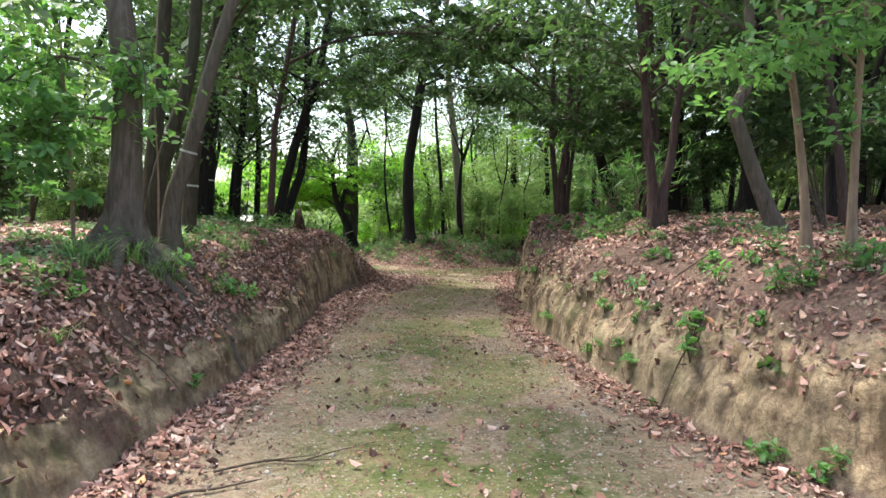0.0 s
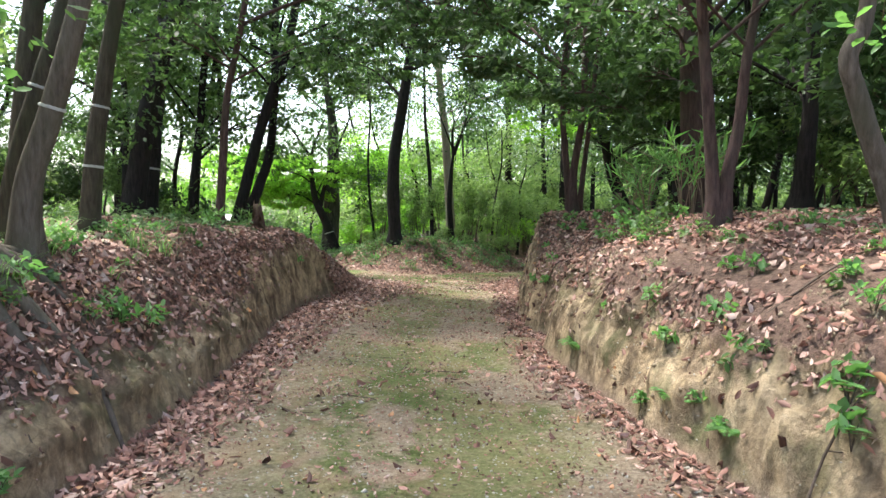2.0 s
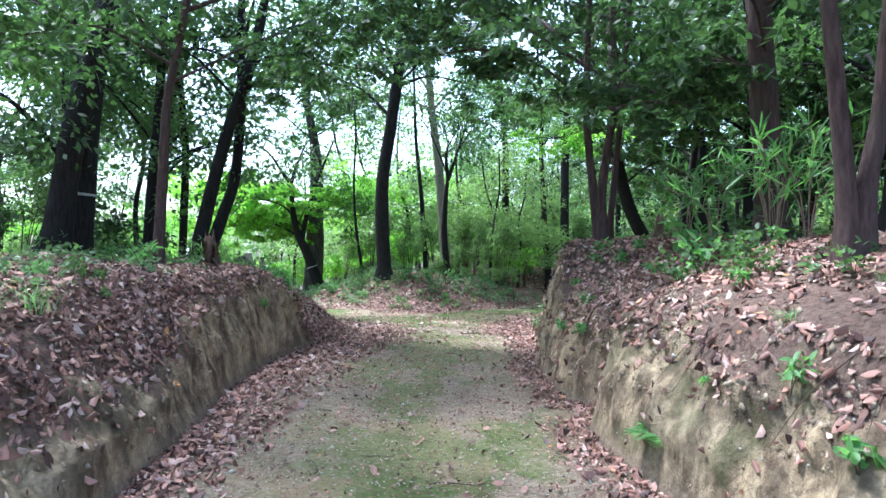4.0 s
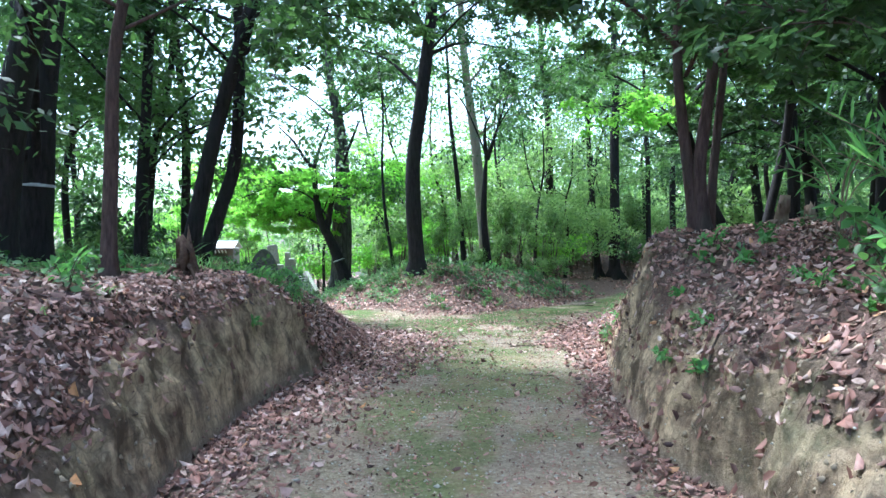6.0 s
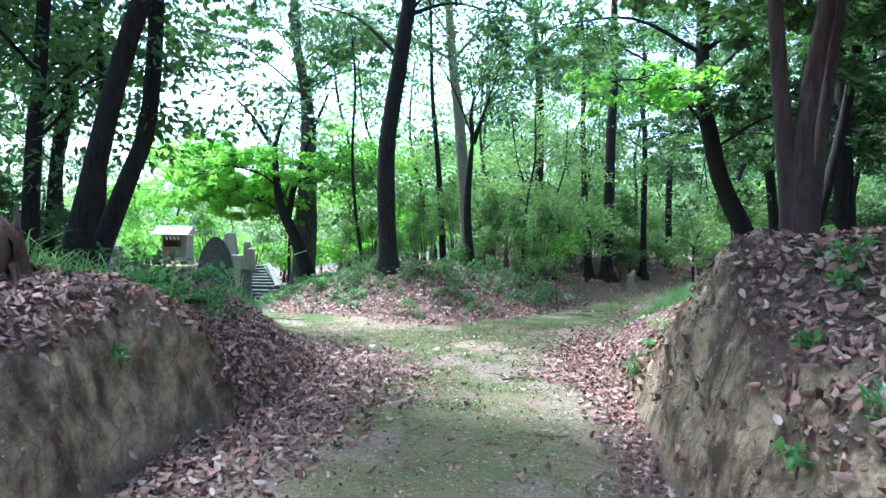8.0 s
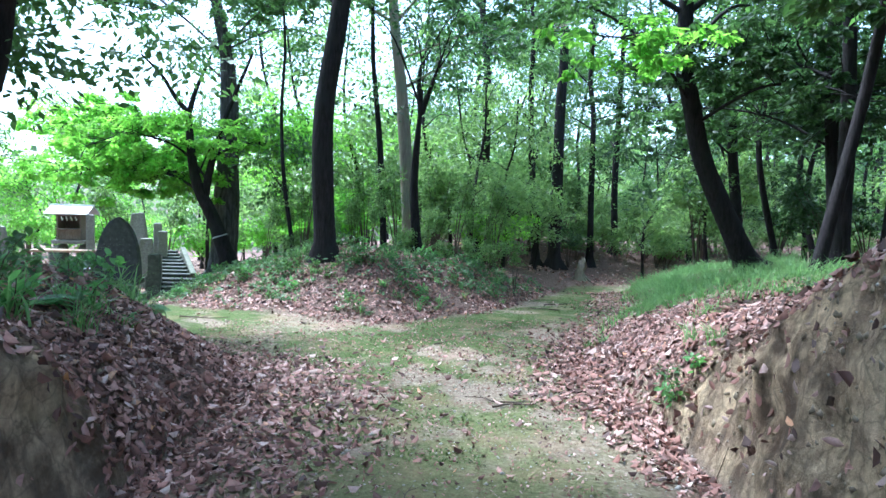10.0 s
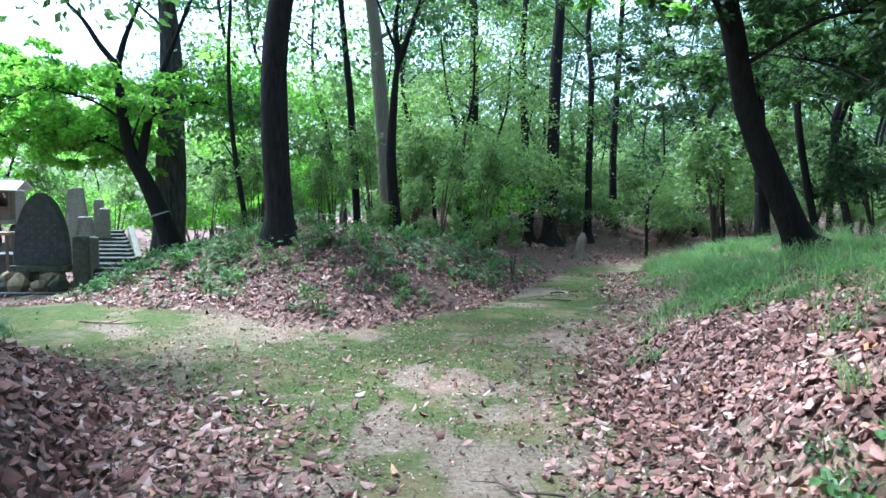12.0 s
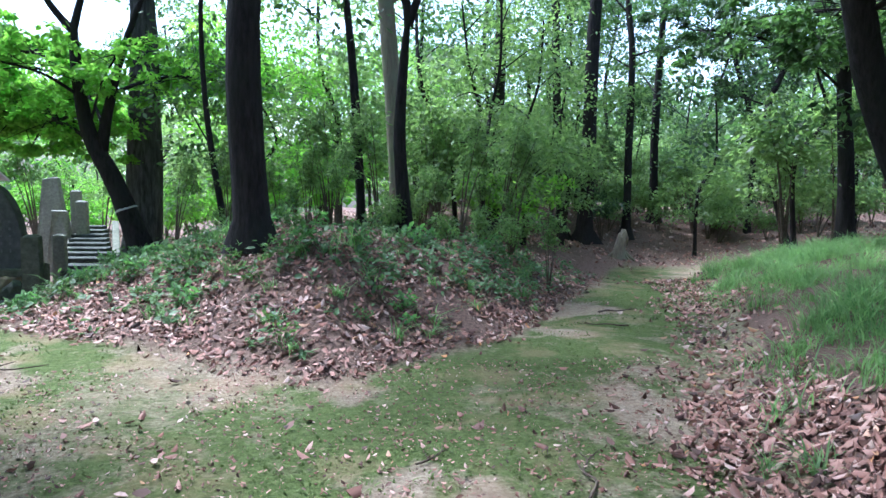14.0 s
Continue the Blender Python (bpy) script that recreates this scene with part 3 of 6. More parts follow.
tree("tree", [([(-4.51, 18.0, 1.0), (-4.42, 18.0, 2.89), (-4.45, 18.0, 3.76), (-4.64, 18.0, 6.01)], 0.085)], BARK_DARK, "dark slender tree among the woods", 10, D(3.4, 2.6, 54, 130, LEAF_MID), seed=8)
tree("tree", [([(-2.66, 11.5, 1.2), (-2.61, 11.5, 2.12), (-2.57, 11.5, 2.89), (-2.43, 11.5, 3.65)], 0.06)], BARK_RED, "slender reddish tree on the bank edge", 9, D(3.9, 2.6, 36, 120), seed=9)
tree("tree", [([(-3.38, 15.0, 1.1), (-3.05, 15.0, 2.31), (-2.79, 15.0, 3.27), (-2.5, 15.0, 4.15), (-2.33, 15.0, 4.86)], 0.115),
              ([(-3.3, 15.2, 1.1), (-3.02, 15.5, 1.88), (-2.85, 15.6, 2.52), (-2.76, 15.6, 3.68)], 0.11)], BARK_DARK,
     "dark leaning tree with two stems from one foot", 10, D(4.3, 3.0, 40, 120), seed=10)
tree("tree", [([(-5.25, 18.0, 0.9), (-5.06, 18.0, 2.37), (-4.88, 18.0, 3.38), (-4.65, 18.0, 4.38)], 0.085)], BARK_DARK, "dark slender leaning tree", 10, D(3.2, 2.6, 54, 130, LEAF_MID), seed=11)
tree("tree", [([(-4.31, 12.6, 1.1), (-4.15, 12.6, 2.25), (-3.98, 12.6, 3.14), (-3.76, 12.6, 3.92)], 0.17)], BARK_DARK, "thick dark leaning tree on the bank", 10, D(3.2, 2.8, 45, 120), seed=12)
tree("sapling", [([(-2.40, 6.0, 1.1), (-2.39, 6.0, 1.7), (-2.41, 5.98, 2.3), (-2.40, 6.0, 3.0)], 0.011)], BARK_TAN, "thin pale stem rising beside the big grey tree", 4.5, None, seed=13, sides=6, flare=0.3)
tree("sapling", [([(-2.98, 5.7, 1.1), (-3.0, 5.7, 1.8), (-3.05, 5.7, 2.5)], 0.018)], BARK_TAN, "thin pale sapling beside the big grey tree", 4.5, D(3.2, 0.8, 10, 60, LEAF_MID), seed=14, sides=6, flare=0.3)
# trees on the other bank
tree("tree", [([(2.42, 12.35, 1.5), (2.34, 12.35, 2.01), (2.28, 12.35, 2.52), (2.24, 12.35, 3.11)], 0.06),
              ([(2.46, 12.3, 1.5), (2.42, 12.3, 2.01), (2.49, 12.3, 2.59), (2.55, 12.3, 3.1)], 0.065),
              ([(2.54, 12.4, 1.5), (2.59, 12.4, 2.02), (2.65, 12.4, 2.62), (2.7, 12.4, 3.13)], 0.045)], BARK_RED,
     "three reddish-brown stems rising from one rooted foot", 9, D(4.0, 3.2, 48, 130), seed=20, sides=16, flare=0.6)
tree("tree", [([(2.70, 8.0, 1.35), (2.67, 8.0, 1.79), (2.6, 8.0, 2.45), (2.5, 8.0, 3.42)], 0.065),
              ([(2.77, 8.0, 1.36), (2.81, 8.0, 1.79), (2.89, 8.0, 2.2), (2.93, 8.0, 2.71), (2.99, 8.0, 3.18)], 0.065)], BARK_RED,
     "forked reddish-brown tree with two slender stems", 8, D(3.8, 2.6, 40), seed=21, sides=14)
tree("tree", [([(3.45, 10.2, 1.5), (3.36, 10.2, 2.59), (3.31, 10.2, 3.22), (3.25, 10.2, 4.07)], 0.145)], BARK_RED,
     "thick straight reddish trunk with pale tape round it", 10, D(4.4, 3.0, 30), bands=[(2.29, 0)], seed=22, sides=16)
tree("tree", [([(3.6, 6.76, 1.3), (3.33, 6.76, 1.83), (3.16, 6.76, 2.27), (3.07, 6.76, 2.56), (3.17, 6.76, 2.8), (3.19, 6.76, 3.2)], 0.085)], BARK_GREY,
     "crooked grey tree bent at its foot", 8, D(4.2, 2.2, 24), seed=23, sides=16)
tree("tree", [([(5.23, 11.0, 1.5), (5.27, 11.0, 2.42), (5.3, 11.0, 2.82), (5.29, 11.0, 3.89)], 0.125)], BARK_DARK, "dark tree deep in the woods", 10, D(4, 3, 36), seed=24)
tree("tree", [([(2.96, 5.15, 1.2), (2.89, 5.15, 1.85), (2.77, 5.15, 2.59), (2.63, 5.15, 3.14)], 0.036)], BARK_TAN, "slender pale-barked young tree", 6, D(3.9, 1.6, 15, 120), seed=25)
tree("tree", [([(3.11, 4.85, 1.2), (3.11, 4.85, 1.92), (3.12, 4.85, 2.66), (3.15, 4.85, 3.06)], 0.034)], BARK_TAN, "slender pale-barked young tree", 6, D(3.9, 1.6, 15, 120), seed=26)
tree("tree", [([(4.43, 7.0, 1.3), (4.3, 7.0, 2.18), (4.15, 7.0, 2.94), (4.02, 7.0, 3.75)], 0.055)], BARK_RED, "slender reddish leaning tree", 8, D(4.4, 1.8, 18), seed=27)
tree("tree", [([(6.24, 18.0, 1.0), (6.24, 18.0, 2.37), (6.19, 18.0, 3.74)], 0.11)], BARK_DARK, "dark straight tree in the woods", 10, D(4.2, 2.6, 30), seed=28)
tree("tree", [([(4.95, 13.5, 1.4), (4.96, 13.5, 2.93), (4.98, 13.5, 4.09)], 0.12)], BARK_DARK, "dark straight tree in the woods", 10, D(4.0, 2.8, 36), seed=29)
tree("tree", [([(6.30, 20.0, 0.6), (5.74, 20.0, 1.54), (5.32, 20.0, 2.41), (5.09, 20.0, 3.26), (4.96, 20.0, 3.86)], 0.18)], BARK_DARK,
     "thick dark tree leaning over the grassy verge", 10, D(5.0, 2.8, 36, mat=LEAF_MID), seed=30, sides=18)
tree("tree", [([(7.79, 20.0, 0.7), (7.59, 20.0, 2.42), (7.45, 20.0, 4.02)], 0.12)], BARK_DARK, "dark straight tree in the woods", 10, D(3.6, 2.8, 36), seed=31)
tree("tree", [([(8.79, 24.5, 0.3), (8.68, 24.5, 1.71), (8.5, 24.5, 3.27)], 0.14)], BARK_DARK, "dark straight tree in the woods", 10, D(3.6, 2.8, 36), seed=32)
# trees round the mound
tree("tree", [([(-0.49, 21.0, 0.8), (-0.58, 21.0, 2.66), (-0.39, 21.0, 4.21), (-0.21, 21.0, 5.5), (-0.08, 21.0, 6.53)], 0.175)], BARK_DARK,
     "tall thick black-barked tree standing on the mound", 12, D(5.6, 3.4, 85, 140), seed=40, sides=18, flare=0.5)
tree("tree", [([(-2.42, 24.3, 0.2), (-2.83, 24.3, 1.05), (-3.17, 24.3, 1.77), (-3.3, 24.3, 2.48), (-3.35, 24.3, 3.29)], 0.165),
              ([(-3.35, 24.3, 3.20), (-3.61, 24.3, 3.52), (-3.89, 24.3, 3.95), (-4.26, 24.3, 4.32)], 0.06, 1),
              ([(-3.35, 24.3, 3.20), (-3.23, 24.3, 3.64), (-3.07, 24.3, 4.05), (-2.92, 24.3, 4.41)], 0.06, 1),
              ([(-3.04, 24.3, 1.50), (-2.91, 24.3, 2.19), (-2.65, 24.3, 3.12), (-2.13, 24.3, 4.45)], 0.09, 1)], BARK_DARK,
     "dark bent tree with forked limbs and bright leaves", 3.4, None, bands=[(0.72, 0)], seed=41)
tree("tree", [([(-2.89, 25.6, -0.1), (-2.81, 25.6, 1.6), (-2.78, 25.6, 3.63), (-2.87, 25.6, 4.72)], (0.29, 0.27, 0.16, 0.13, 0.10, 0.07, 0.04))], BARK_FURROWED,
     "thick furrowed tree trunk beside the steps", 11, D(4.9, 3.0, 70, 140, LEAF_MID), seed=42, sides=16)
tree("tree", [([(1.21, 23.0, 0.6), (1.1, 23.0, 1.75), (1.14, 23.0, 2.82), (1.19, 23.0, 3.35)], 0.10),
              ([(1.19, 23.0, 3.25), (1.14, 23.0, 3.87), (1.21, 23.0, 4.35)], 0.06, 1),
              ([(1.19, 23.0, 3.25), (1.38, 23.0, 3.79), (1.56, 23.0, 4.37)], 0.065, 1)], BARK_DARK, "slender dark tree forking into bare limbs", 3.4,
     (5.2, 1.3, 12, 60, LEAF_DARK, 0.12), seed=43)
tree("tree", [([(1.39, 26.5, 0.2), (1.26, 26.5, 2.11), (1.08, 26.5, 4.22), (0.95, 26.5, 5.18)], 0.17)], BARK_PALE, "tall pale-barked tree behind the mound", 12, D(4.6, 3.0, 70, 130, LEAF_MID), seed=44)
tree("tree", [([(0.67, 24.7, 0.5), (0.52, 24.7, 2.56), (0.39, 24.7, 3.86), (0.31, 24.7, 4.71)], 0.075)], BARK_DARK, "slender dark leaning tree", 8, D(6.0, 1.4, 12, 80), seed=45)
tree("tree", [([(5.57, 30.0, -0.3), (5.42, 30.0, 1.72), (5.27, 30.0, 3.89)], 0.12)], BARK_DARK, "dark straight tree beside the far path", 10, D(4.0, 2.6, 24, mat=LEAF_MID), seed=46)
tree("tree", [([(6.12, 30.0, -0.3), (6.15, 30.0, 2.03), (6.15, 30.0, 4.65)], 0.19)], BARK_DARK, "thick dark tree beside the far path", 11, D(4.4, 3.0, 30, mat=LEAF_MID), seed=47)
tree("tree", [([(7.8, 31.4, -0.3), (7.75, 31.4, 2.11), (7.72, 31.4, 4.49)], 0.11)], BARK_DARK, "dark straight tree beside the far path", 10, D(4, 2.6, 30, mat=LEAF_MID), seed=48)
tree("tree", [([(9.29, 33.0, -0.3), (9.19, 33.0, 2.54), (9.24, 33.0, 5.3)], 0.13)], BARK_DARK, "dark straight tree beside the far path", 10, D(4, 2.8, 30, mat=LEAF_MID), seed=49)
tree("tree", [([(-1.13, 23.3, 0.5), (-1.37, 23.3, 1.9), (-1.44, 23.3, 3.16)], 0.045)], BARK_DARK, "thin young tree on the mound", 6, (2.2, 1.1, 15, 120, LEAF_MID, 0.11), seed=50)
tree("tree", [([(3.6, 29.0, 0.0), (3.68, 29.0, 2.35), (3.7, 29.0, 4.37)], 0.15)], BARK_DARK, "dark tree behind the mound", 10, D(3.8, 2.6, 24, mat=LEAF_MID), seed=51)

def bark_of(owner):
    return next(c for c in owner.children if c.name.startswith("trunk")).data.materials[0]


# ---- surface roots ----
def surface_roots(owner, count, reach, radius, seed):
    r = np.random.default_rng(seed)
    b = np.array(owner.location)
    mat = bark_of(owner)
    for k in range(count):
        a = 2 * math.pi * k / count + r.uniform(-0.4, 0.4)
        L = reach * r.uniform(0.6, 1.1)
        p = []
        for t in (0.10, 0.3, 0.55, 0.8, 1.0):
            a += r.normal(0, 0.16)
            x, y = b[0] + math.cos(a) * L * t, b[1] + math.sin(a) * L * t
            p.append((x - b[0], y - b[1], height(x, y) - b[2] + radius * (1.3 - 1.7 * t) + 0.10 * math.exp(-t * 9)))
        part("root", tube("root", p, [radius, radius * 0.8, radius * 0.6, radius * 0.4, radius * 0.15], mat, 8, 16, 0, 0.12, seed + k), owner)


# ---- low boughs that hang into view ----
def bough(owner, pts, radius, spread, clumps, per, mat, size, seed):
    """A low limb with leaf sprays, added to a tree that stands already."""
    r = np.random.default_rng(seed)
    b = np.array(owner.location)
    p = [np.array(q, float) - b for q in pts]
    limb = part("limb", tube("limb", p, np.linspace(radius, radius * 0.25, len(p)), bark_of(owner), 7, 14, 0, 0.05, seed), owner)
    line = spline(p, 30)
    cl = []
    for k in range(clumps):
        s = line[int(r.uniform(0.35, 1) * 29)]
        e = s + r.normal(0, 1, 3) * spread * np.array([0.6, 0.6, 0.3])
        part("twig", tube("twig", [s, (s + e) / 2 + np.array([0, 0, 0.04]), e], [radius * 0.3, radius * 0.2, radius * 0.1], bark_of(owner), 5, 6), limb)
        cl.append((*e, r.uniform(0.16, 0.30)))
    part("foliage", leaf_cloud("foliage", cl, per, mat, size, True, 0.4, seed), limb)


trees = [o for o in scene.objects if o.name.startswith("tree") and o.parent is None]


def nearest(x, y):
    return min(trees, key=lambda o: (o.location[0] - x) ** 2 + (o.location[1] - y) ** 2)


surface_roots(nearest(-2.64, 5.85), 10, 1.0, 0.075, 1)
surface_roots(nearest(-2.44, 6.4), 6, 0.4, 0.035, 2)
surface_roots(nearest(2.42, 12.35), 7, 0.3, 0.02, 3)
surface_roots(nearest(2.7, 8.0), 5, 0.3, 0.025, 4)
bough(nearest(2.96, 5.15), [(2.80, 5.15, 2.45), (2.55, 5.0, 2.62), (2.15, 4.95, 2.62), (1.80, 4.9, 2.55)], 0.012, 0.42, 15, 26, LEAF_SEEDLING, 0.085, 301)
bough(nearest(2.96, 5.15), [(2.72, 5.15, 2.75), (2.9, 4.9, 2.95), (3.1, 4.75, 3.0), (3.3, 4.7, 2.95)], 0.012, 0.45, 13, 26, LEAF_SEEDLING, 0.085, 302)
bough(nearest(3.11, 4.85), [(3.11, 4.85, 2.0), (3.0, 4.75, 2.12), (3.1, 4.6, 2.15), (3.25, 4.5, 2.05)], 0.008, 0.22, 6, 16, LEAF_SEEDLING, 0.08, 303)
bough(nearest(3.11, 4.85), [(3.11, 4.85, 2.55), (2.9, 4.8, 2.7), (2.6, 4.75, 2.72), (2.4, 4.7, 2.66)], 0.01, 0.35, 9, 24, LEAF_SEEDLING, 0.085, 304)
bough(nearest(-2.64, 5.85), [(-2.66, 5.85, 2.6), (-3.1, 5.7, 2.7), (-3.5, 5.6, 2.45), (-3.8, 5.6, 2.05)], 0.02, 0.65, 38, 44, LEAF_SEEDLING, 0.10, 305)
bough(nearest(-2.64, 5.85), [(-2.68, 5.8, 2.2), (-3.0, 5.5, 2.2), (-3.35, 5.3, 2.0), (-3.6, 5.2, 1.7)], 0.016, 0.6, 34, 44, LEAF_SEEDLING, 0.10, 306)
bough(nearest(-2.64, 5.85), [(-2.58, 5.8, 2.9), (-2.4, 5.6, 2.8), (-2.3, 5.5, 2.5), (-2.28, 5.45, 2.15)], 0.008, 0.16, 4, 18, LEAF_SEEDLING, 0.09, 307)
bough(nearest(2.42, 12.35), [(2.3, 12.3, 2.9), (2.2, 11.4, 3.1), (2.35, 10.6, 2.95), (2.5, 10.1, 2.7)], 0.022, 0.5, 20, 40, LEAF_DARK, 0.11, 308)
bough(nearest(2.42, 12.35), [(2.5, 12.3, 3.0), (2.9, 11.6, 3.3), (3.0, 10.6, 3.25), (3.1, 9.9, 3.0)], 0.022, 0.55, 22, 40, LEAF_DARK, 0.11, 309)
bough(nearest(2.42, 12.35), [(2.3, 12.3, 3.1), (1.6, 12.2, 3.6), (0.9, 12.0, 3.7), (0.3, 11.9, 3.6)], 0.025, 0.6, 24, 44, LEAF_DARK, 0.11, 310)
bough(nearest(2.42, 12.35), [(2.4, 12.3, 3.5), (1.2, 13.0, 4.5), (0.2, 13.8, 5.0), (-0.6, 14.3, 5.0)], 0.03, 1.1, 34, 60, LEAF_DARK, 0.11, 320)
bough(nearest(2.42, 12.35), [(2.4, 12.3, 3.5), (1.9, 13.6, 4.6), (1.5, 14.8, 5.3), (1.0, 15.6, 5.5)], 0.03, 1.1, 34, 60, LEAF_DARK, 0.11, 321)
bough(nearest(3.45, 10.2), [(3.27, 10.2, 3.8), (2.2, 11.0, 4.5), (1.3, 11.6, 4.7), (0.5, 12.0, 4.6)], 0.03, 1.0, 30, 60, LEAF_DARK, 0.11, 322)
bough(nearest(2.7, 8.0), [(2.55, 8.0, 3.0), (2.2, 7.7, 3.25), (1.9, 7.5, 3.3), (1.5, 7.4, 3.25)], 0.012, 0.4, 8, 20, LEAF_DARK, 0.10, 311)
bough(nearest(3.45, 10.2), [(3.3, 10.1, 3.2), (2.9, 9.6, 3.5), (2.3, 9.3, 3.6), (1.7, 9.2, 3.55)], 0.02, 0.5, 16, 36, LEAF_DARK, 0.11, 312)
bough(nearest(6.3, 20.0), [(5.1, 20.0, 3.2), (4.3, 19.4, 3.7), (3.6, 18.8, 3.8), (3.0, 18.4, 3.7)], 0.03, 0.7, 26, 46, LEAF_BRIGHT, 0.12, 313)
bough(nearest(6.3, 20.0), [(5.2, 20.0, 2.9), (5.6, 19.0, 3.3), (6.0, 18.2, 3.2), (6.2, 17.6, 2.9)], 0.03, 0.8, 26, 46, LEAF_DARK, 0.12, 314)
bough(nearest(-3.38, 15.0), [(-2.6, 15.0, 3.9), (-2.2, 14.5, 4.2), (-1.6, 14.2, 4.2), (-1.1, 14.0, 4.0)], 0.025, 0.7, 20, 44, LEAF_MID, 0.12, 315)
bough(nearest(-2.66, 11.5), [(-2.5, 11.5, 3.3), (-3.1, 11.2, 3.6), (-3.6, 11.0, 3.5), (-4.0, 10.8, 3.3)], 0.018, 0.6, 18, 40, LEAF_MID, 0.11, 316)
bough(nearest(-2.42, 24.3), [(-3.05, 24.35, 1.6), (-3.9, 25.2, 2.0), (-5.0, 25.9, 2.2), (-6.1, 26.3, 2.1)], 0.035, 0.9, 80, 90, LEAF_BRIGHT, 0.11, 317)
bough(nearest(-2.42, 24.3), [(-3.3, 24.35, 2.5), (-4.2, 25.2, 3.0), (-5.4, 25.9, 3.2), (-6.6, 26.4, 3.0)], 0.035, 0.9, 80, 90, LEAF_BRIGHT, 0.11, 318)
bough(nearest(-2.42, 24.3), [(-3.0, 24.35, 1.9), (-3.6, 25.6, 2.4), (-4.2, 26.6, 2.6), (-4.6, 27.4, 2.5)], 0.03, 0.9, 60, 90, LEAF_BRIGHT, 0.11, 323)
bough(nearest(-2.42, 24.3), [(-2.85, 24.35, 2.4), (-2.4, 25.0, 2.7), (-1.9, 25.6, 2.8), (-1.4, 26.0, 2.7)], 0.03, 0.8, 50, 80, LEAF_BRIGHT, 0.11, 324)

bough(nearest(-2.42, 24.3), [(-3.15, 24.3, 2.0), (-2.85, 23.9, 2.5), (-2.5, 23.7, 2.9), (-2.1, 23.6, 3.0)], 0.02, 0.6, 18, 50, LEAF_BRIGHT, 0.105, 325)
bough(nearest(-2.42, 24.3), [(-3.25, 24.3, 2.3), (-3.7, 24.0, 2.6), (-4.4, 23.9, 2.7), (-5.2, 23.8, 2.4)], 0.025, 0.85, 42, 70, LEAF_BRIGHT, 0.105, 326)
bough(nearest(-2.42, 24.3), [(-3.1, 24.3, 1.8), (-3.5, 25.0, 2.0), (-4.0, 25.6, 2.1), (-4.6, 26.4, 1.9)], 0.025, 0.75, 56, 80, LEAF_BRIGHT, 0.105, 327)
# the canopy that closes over the hollow way and the junction
for k, (x, y, mat, pts) in enumerate((
        (-2.66, 11.5, LEAF_DARK, [(-2.4, 11.5, 3.9), (-1.6, 12.2, 4.5), (-0.6, 12.8, 4.8), (0.4, 13.2, 4.9)]),
        (-3.38, 15.0, LEAF_DARK, [(-2.5, 15.0, 4.2), (-3.4, 15.8, 4.7), (-4.2, 16.4, 4.8), (-5.0, 17.0, 4.7)]),
        (-0.49, 21.0, LEAF_DARK, [(-0.2, 21.0, 5.4), (0.6, 19.8, 5.9), (1.4, 18.8, 6.1), (2.2, 18.0, 6.1)]),
        (2.42, 12.35, LEAF_DARK, [(2.5, 12.4, 4.0), (2.9, 13.6, 4.6), (3.2, 14.8, 4.9), (3.4, 16.0, 5.0)]),
        (6.3, 20.0, LEAF_MID, [(5.0, 20.0, 3.6), (4.2, 20.8, 4.6), (3.2, 21.4, 5.2), (2.2, 21.8, 5.4)]),
        (1.39, 26.5, LEAF_MID, [(1.0, 26.5, 5.0), (2.5, 26.2, 5.6), (3.6, 26.0, 5.8), (4.8, 26.0, 5.8)]),
        (-2.89, 25.6, LEAF_MID, [(-2.8, 25.6, 4.6), (-3.8, 25.0, 5.4), (-4.6, 24.6, 5.8), (-5.4, 24.2, 5.9)]),
        (-2.89, 25.6, LEAF_MID, [(-2.85, 25.6, 5.4), (-3.6, 26.2, 6.3), (-4.4, 26.6, 6.9), (-5.2, 27.0, 7.2)]),
        (-2.89, 25.6, LEAF_MID, [(-2.85, 25.6, 5.6), (-2.3, 26.4, 6.4), (-1.6, 27.0, 6.9), (-0.8, 27.4, 7.1)]),
        (-0.49, 21.0, LEAF_DARK, [(-0.15, 21.0, 6.0), (0.5, 21.8, 6.7), (1.2, 22.4, 7.0), (2.0, 23.0, 7.1)]),
        (-2.89, 25.6, LEAF_MID, [(-2.8, 25.6, 4.9), (-2.2, 24.8, 5.3), (-1.6, 24.2, 5.6), (-0.9, 23.8, 5.8)]))):
    bough(nearest(x, y), pts, 0.03, 1.15, 40, 64, mat, 0.105, 340 + k)
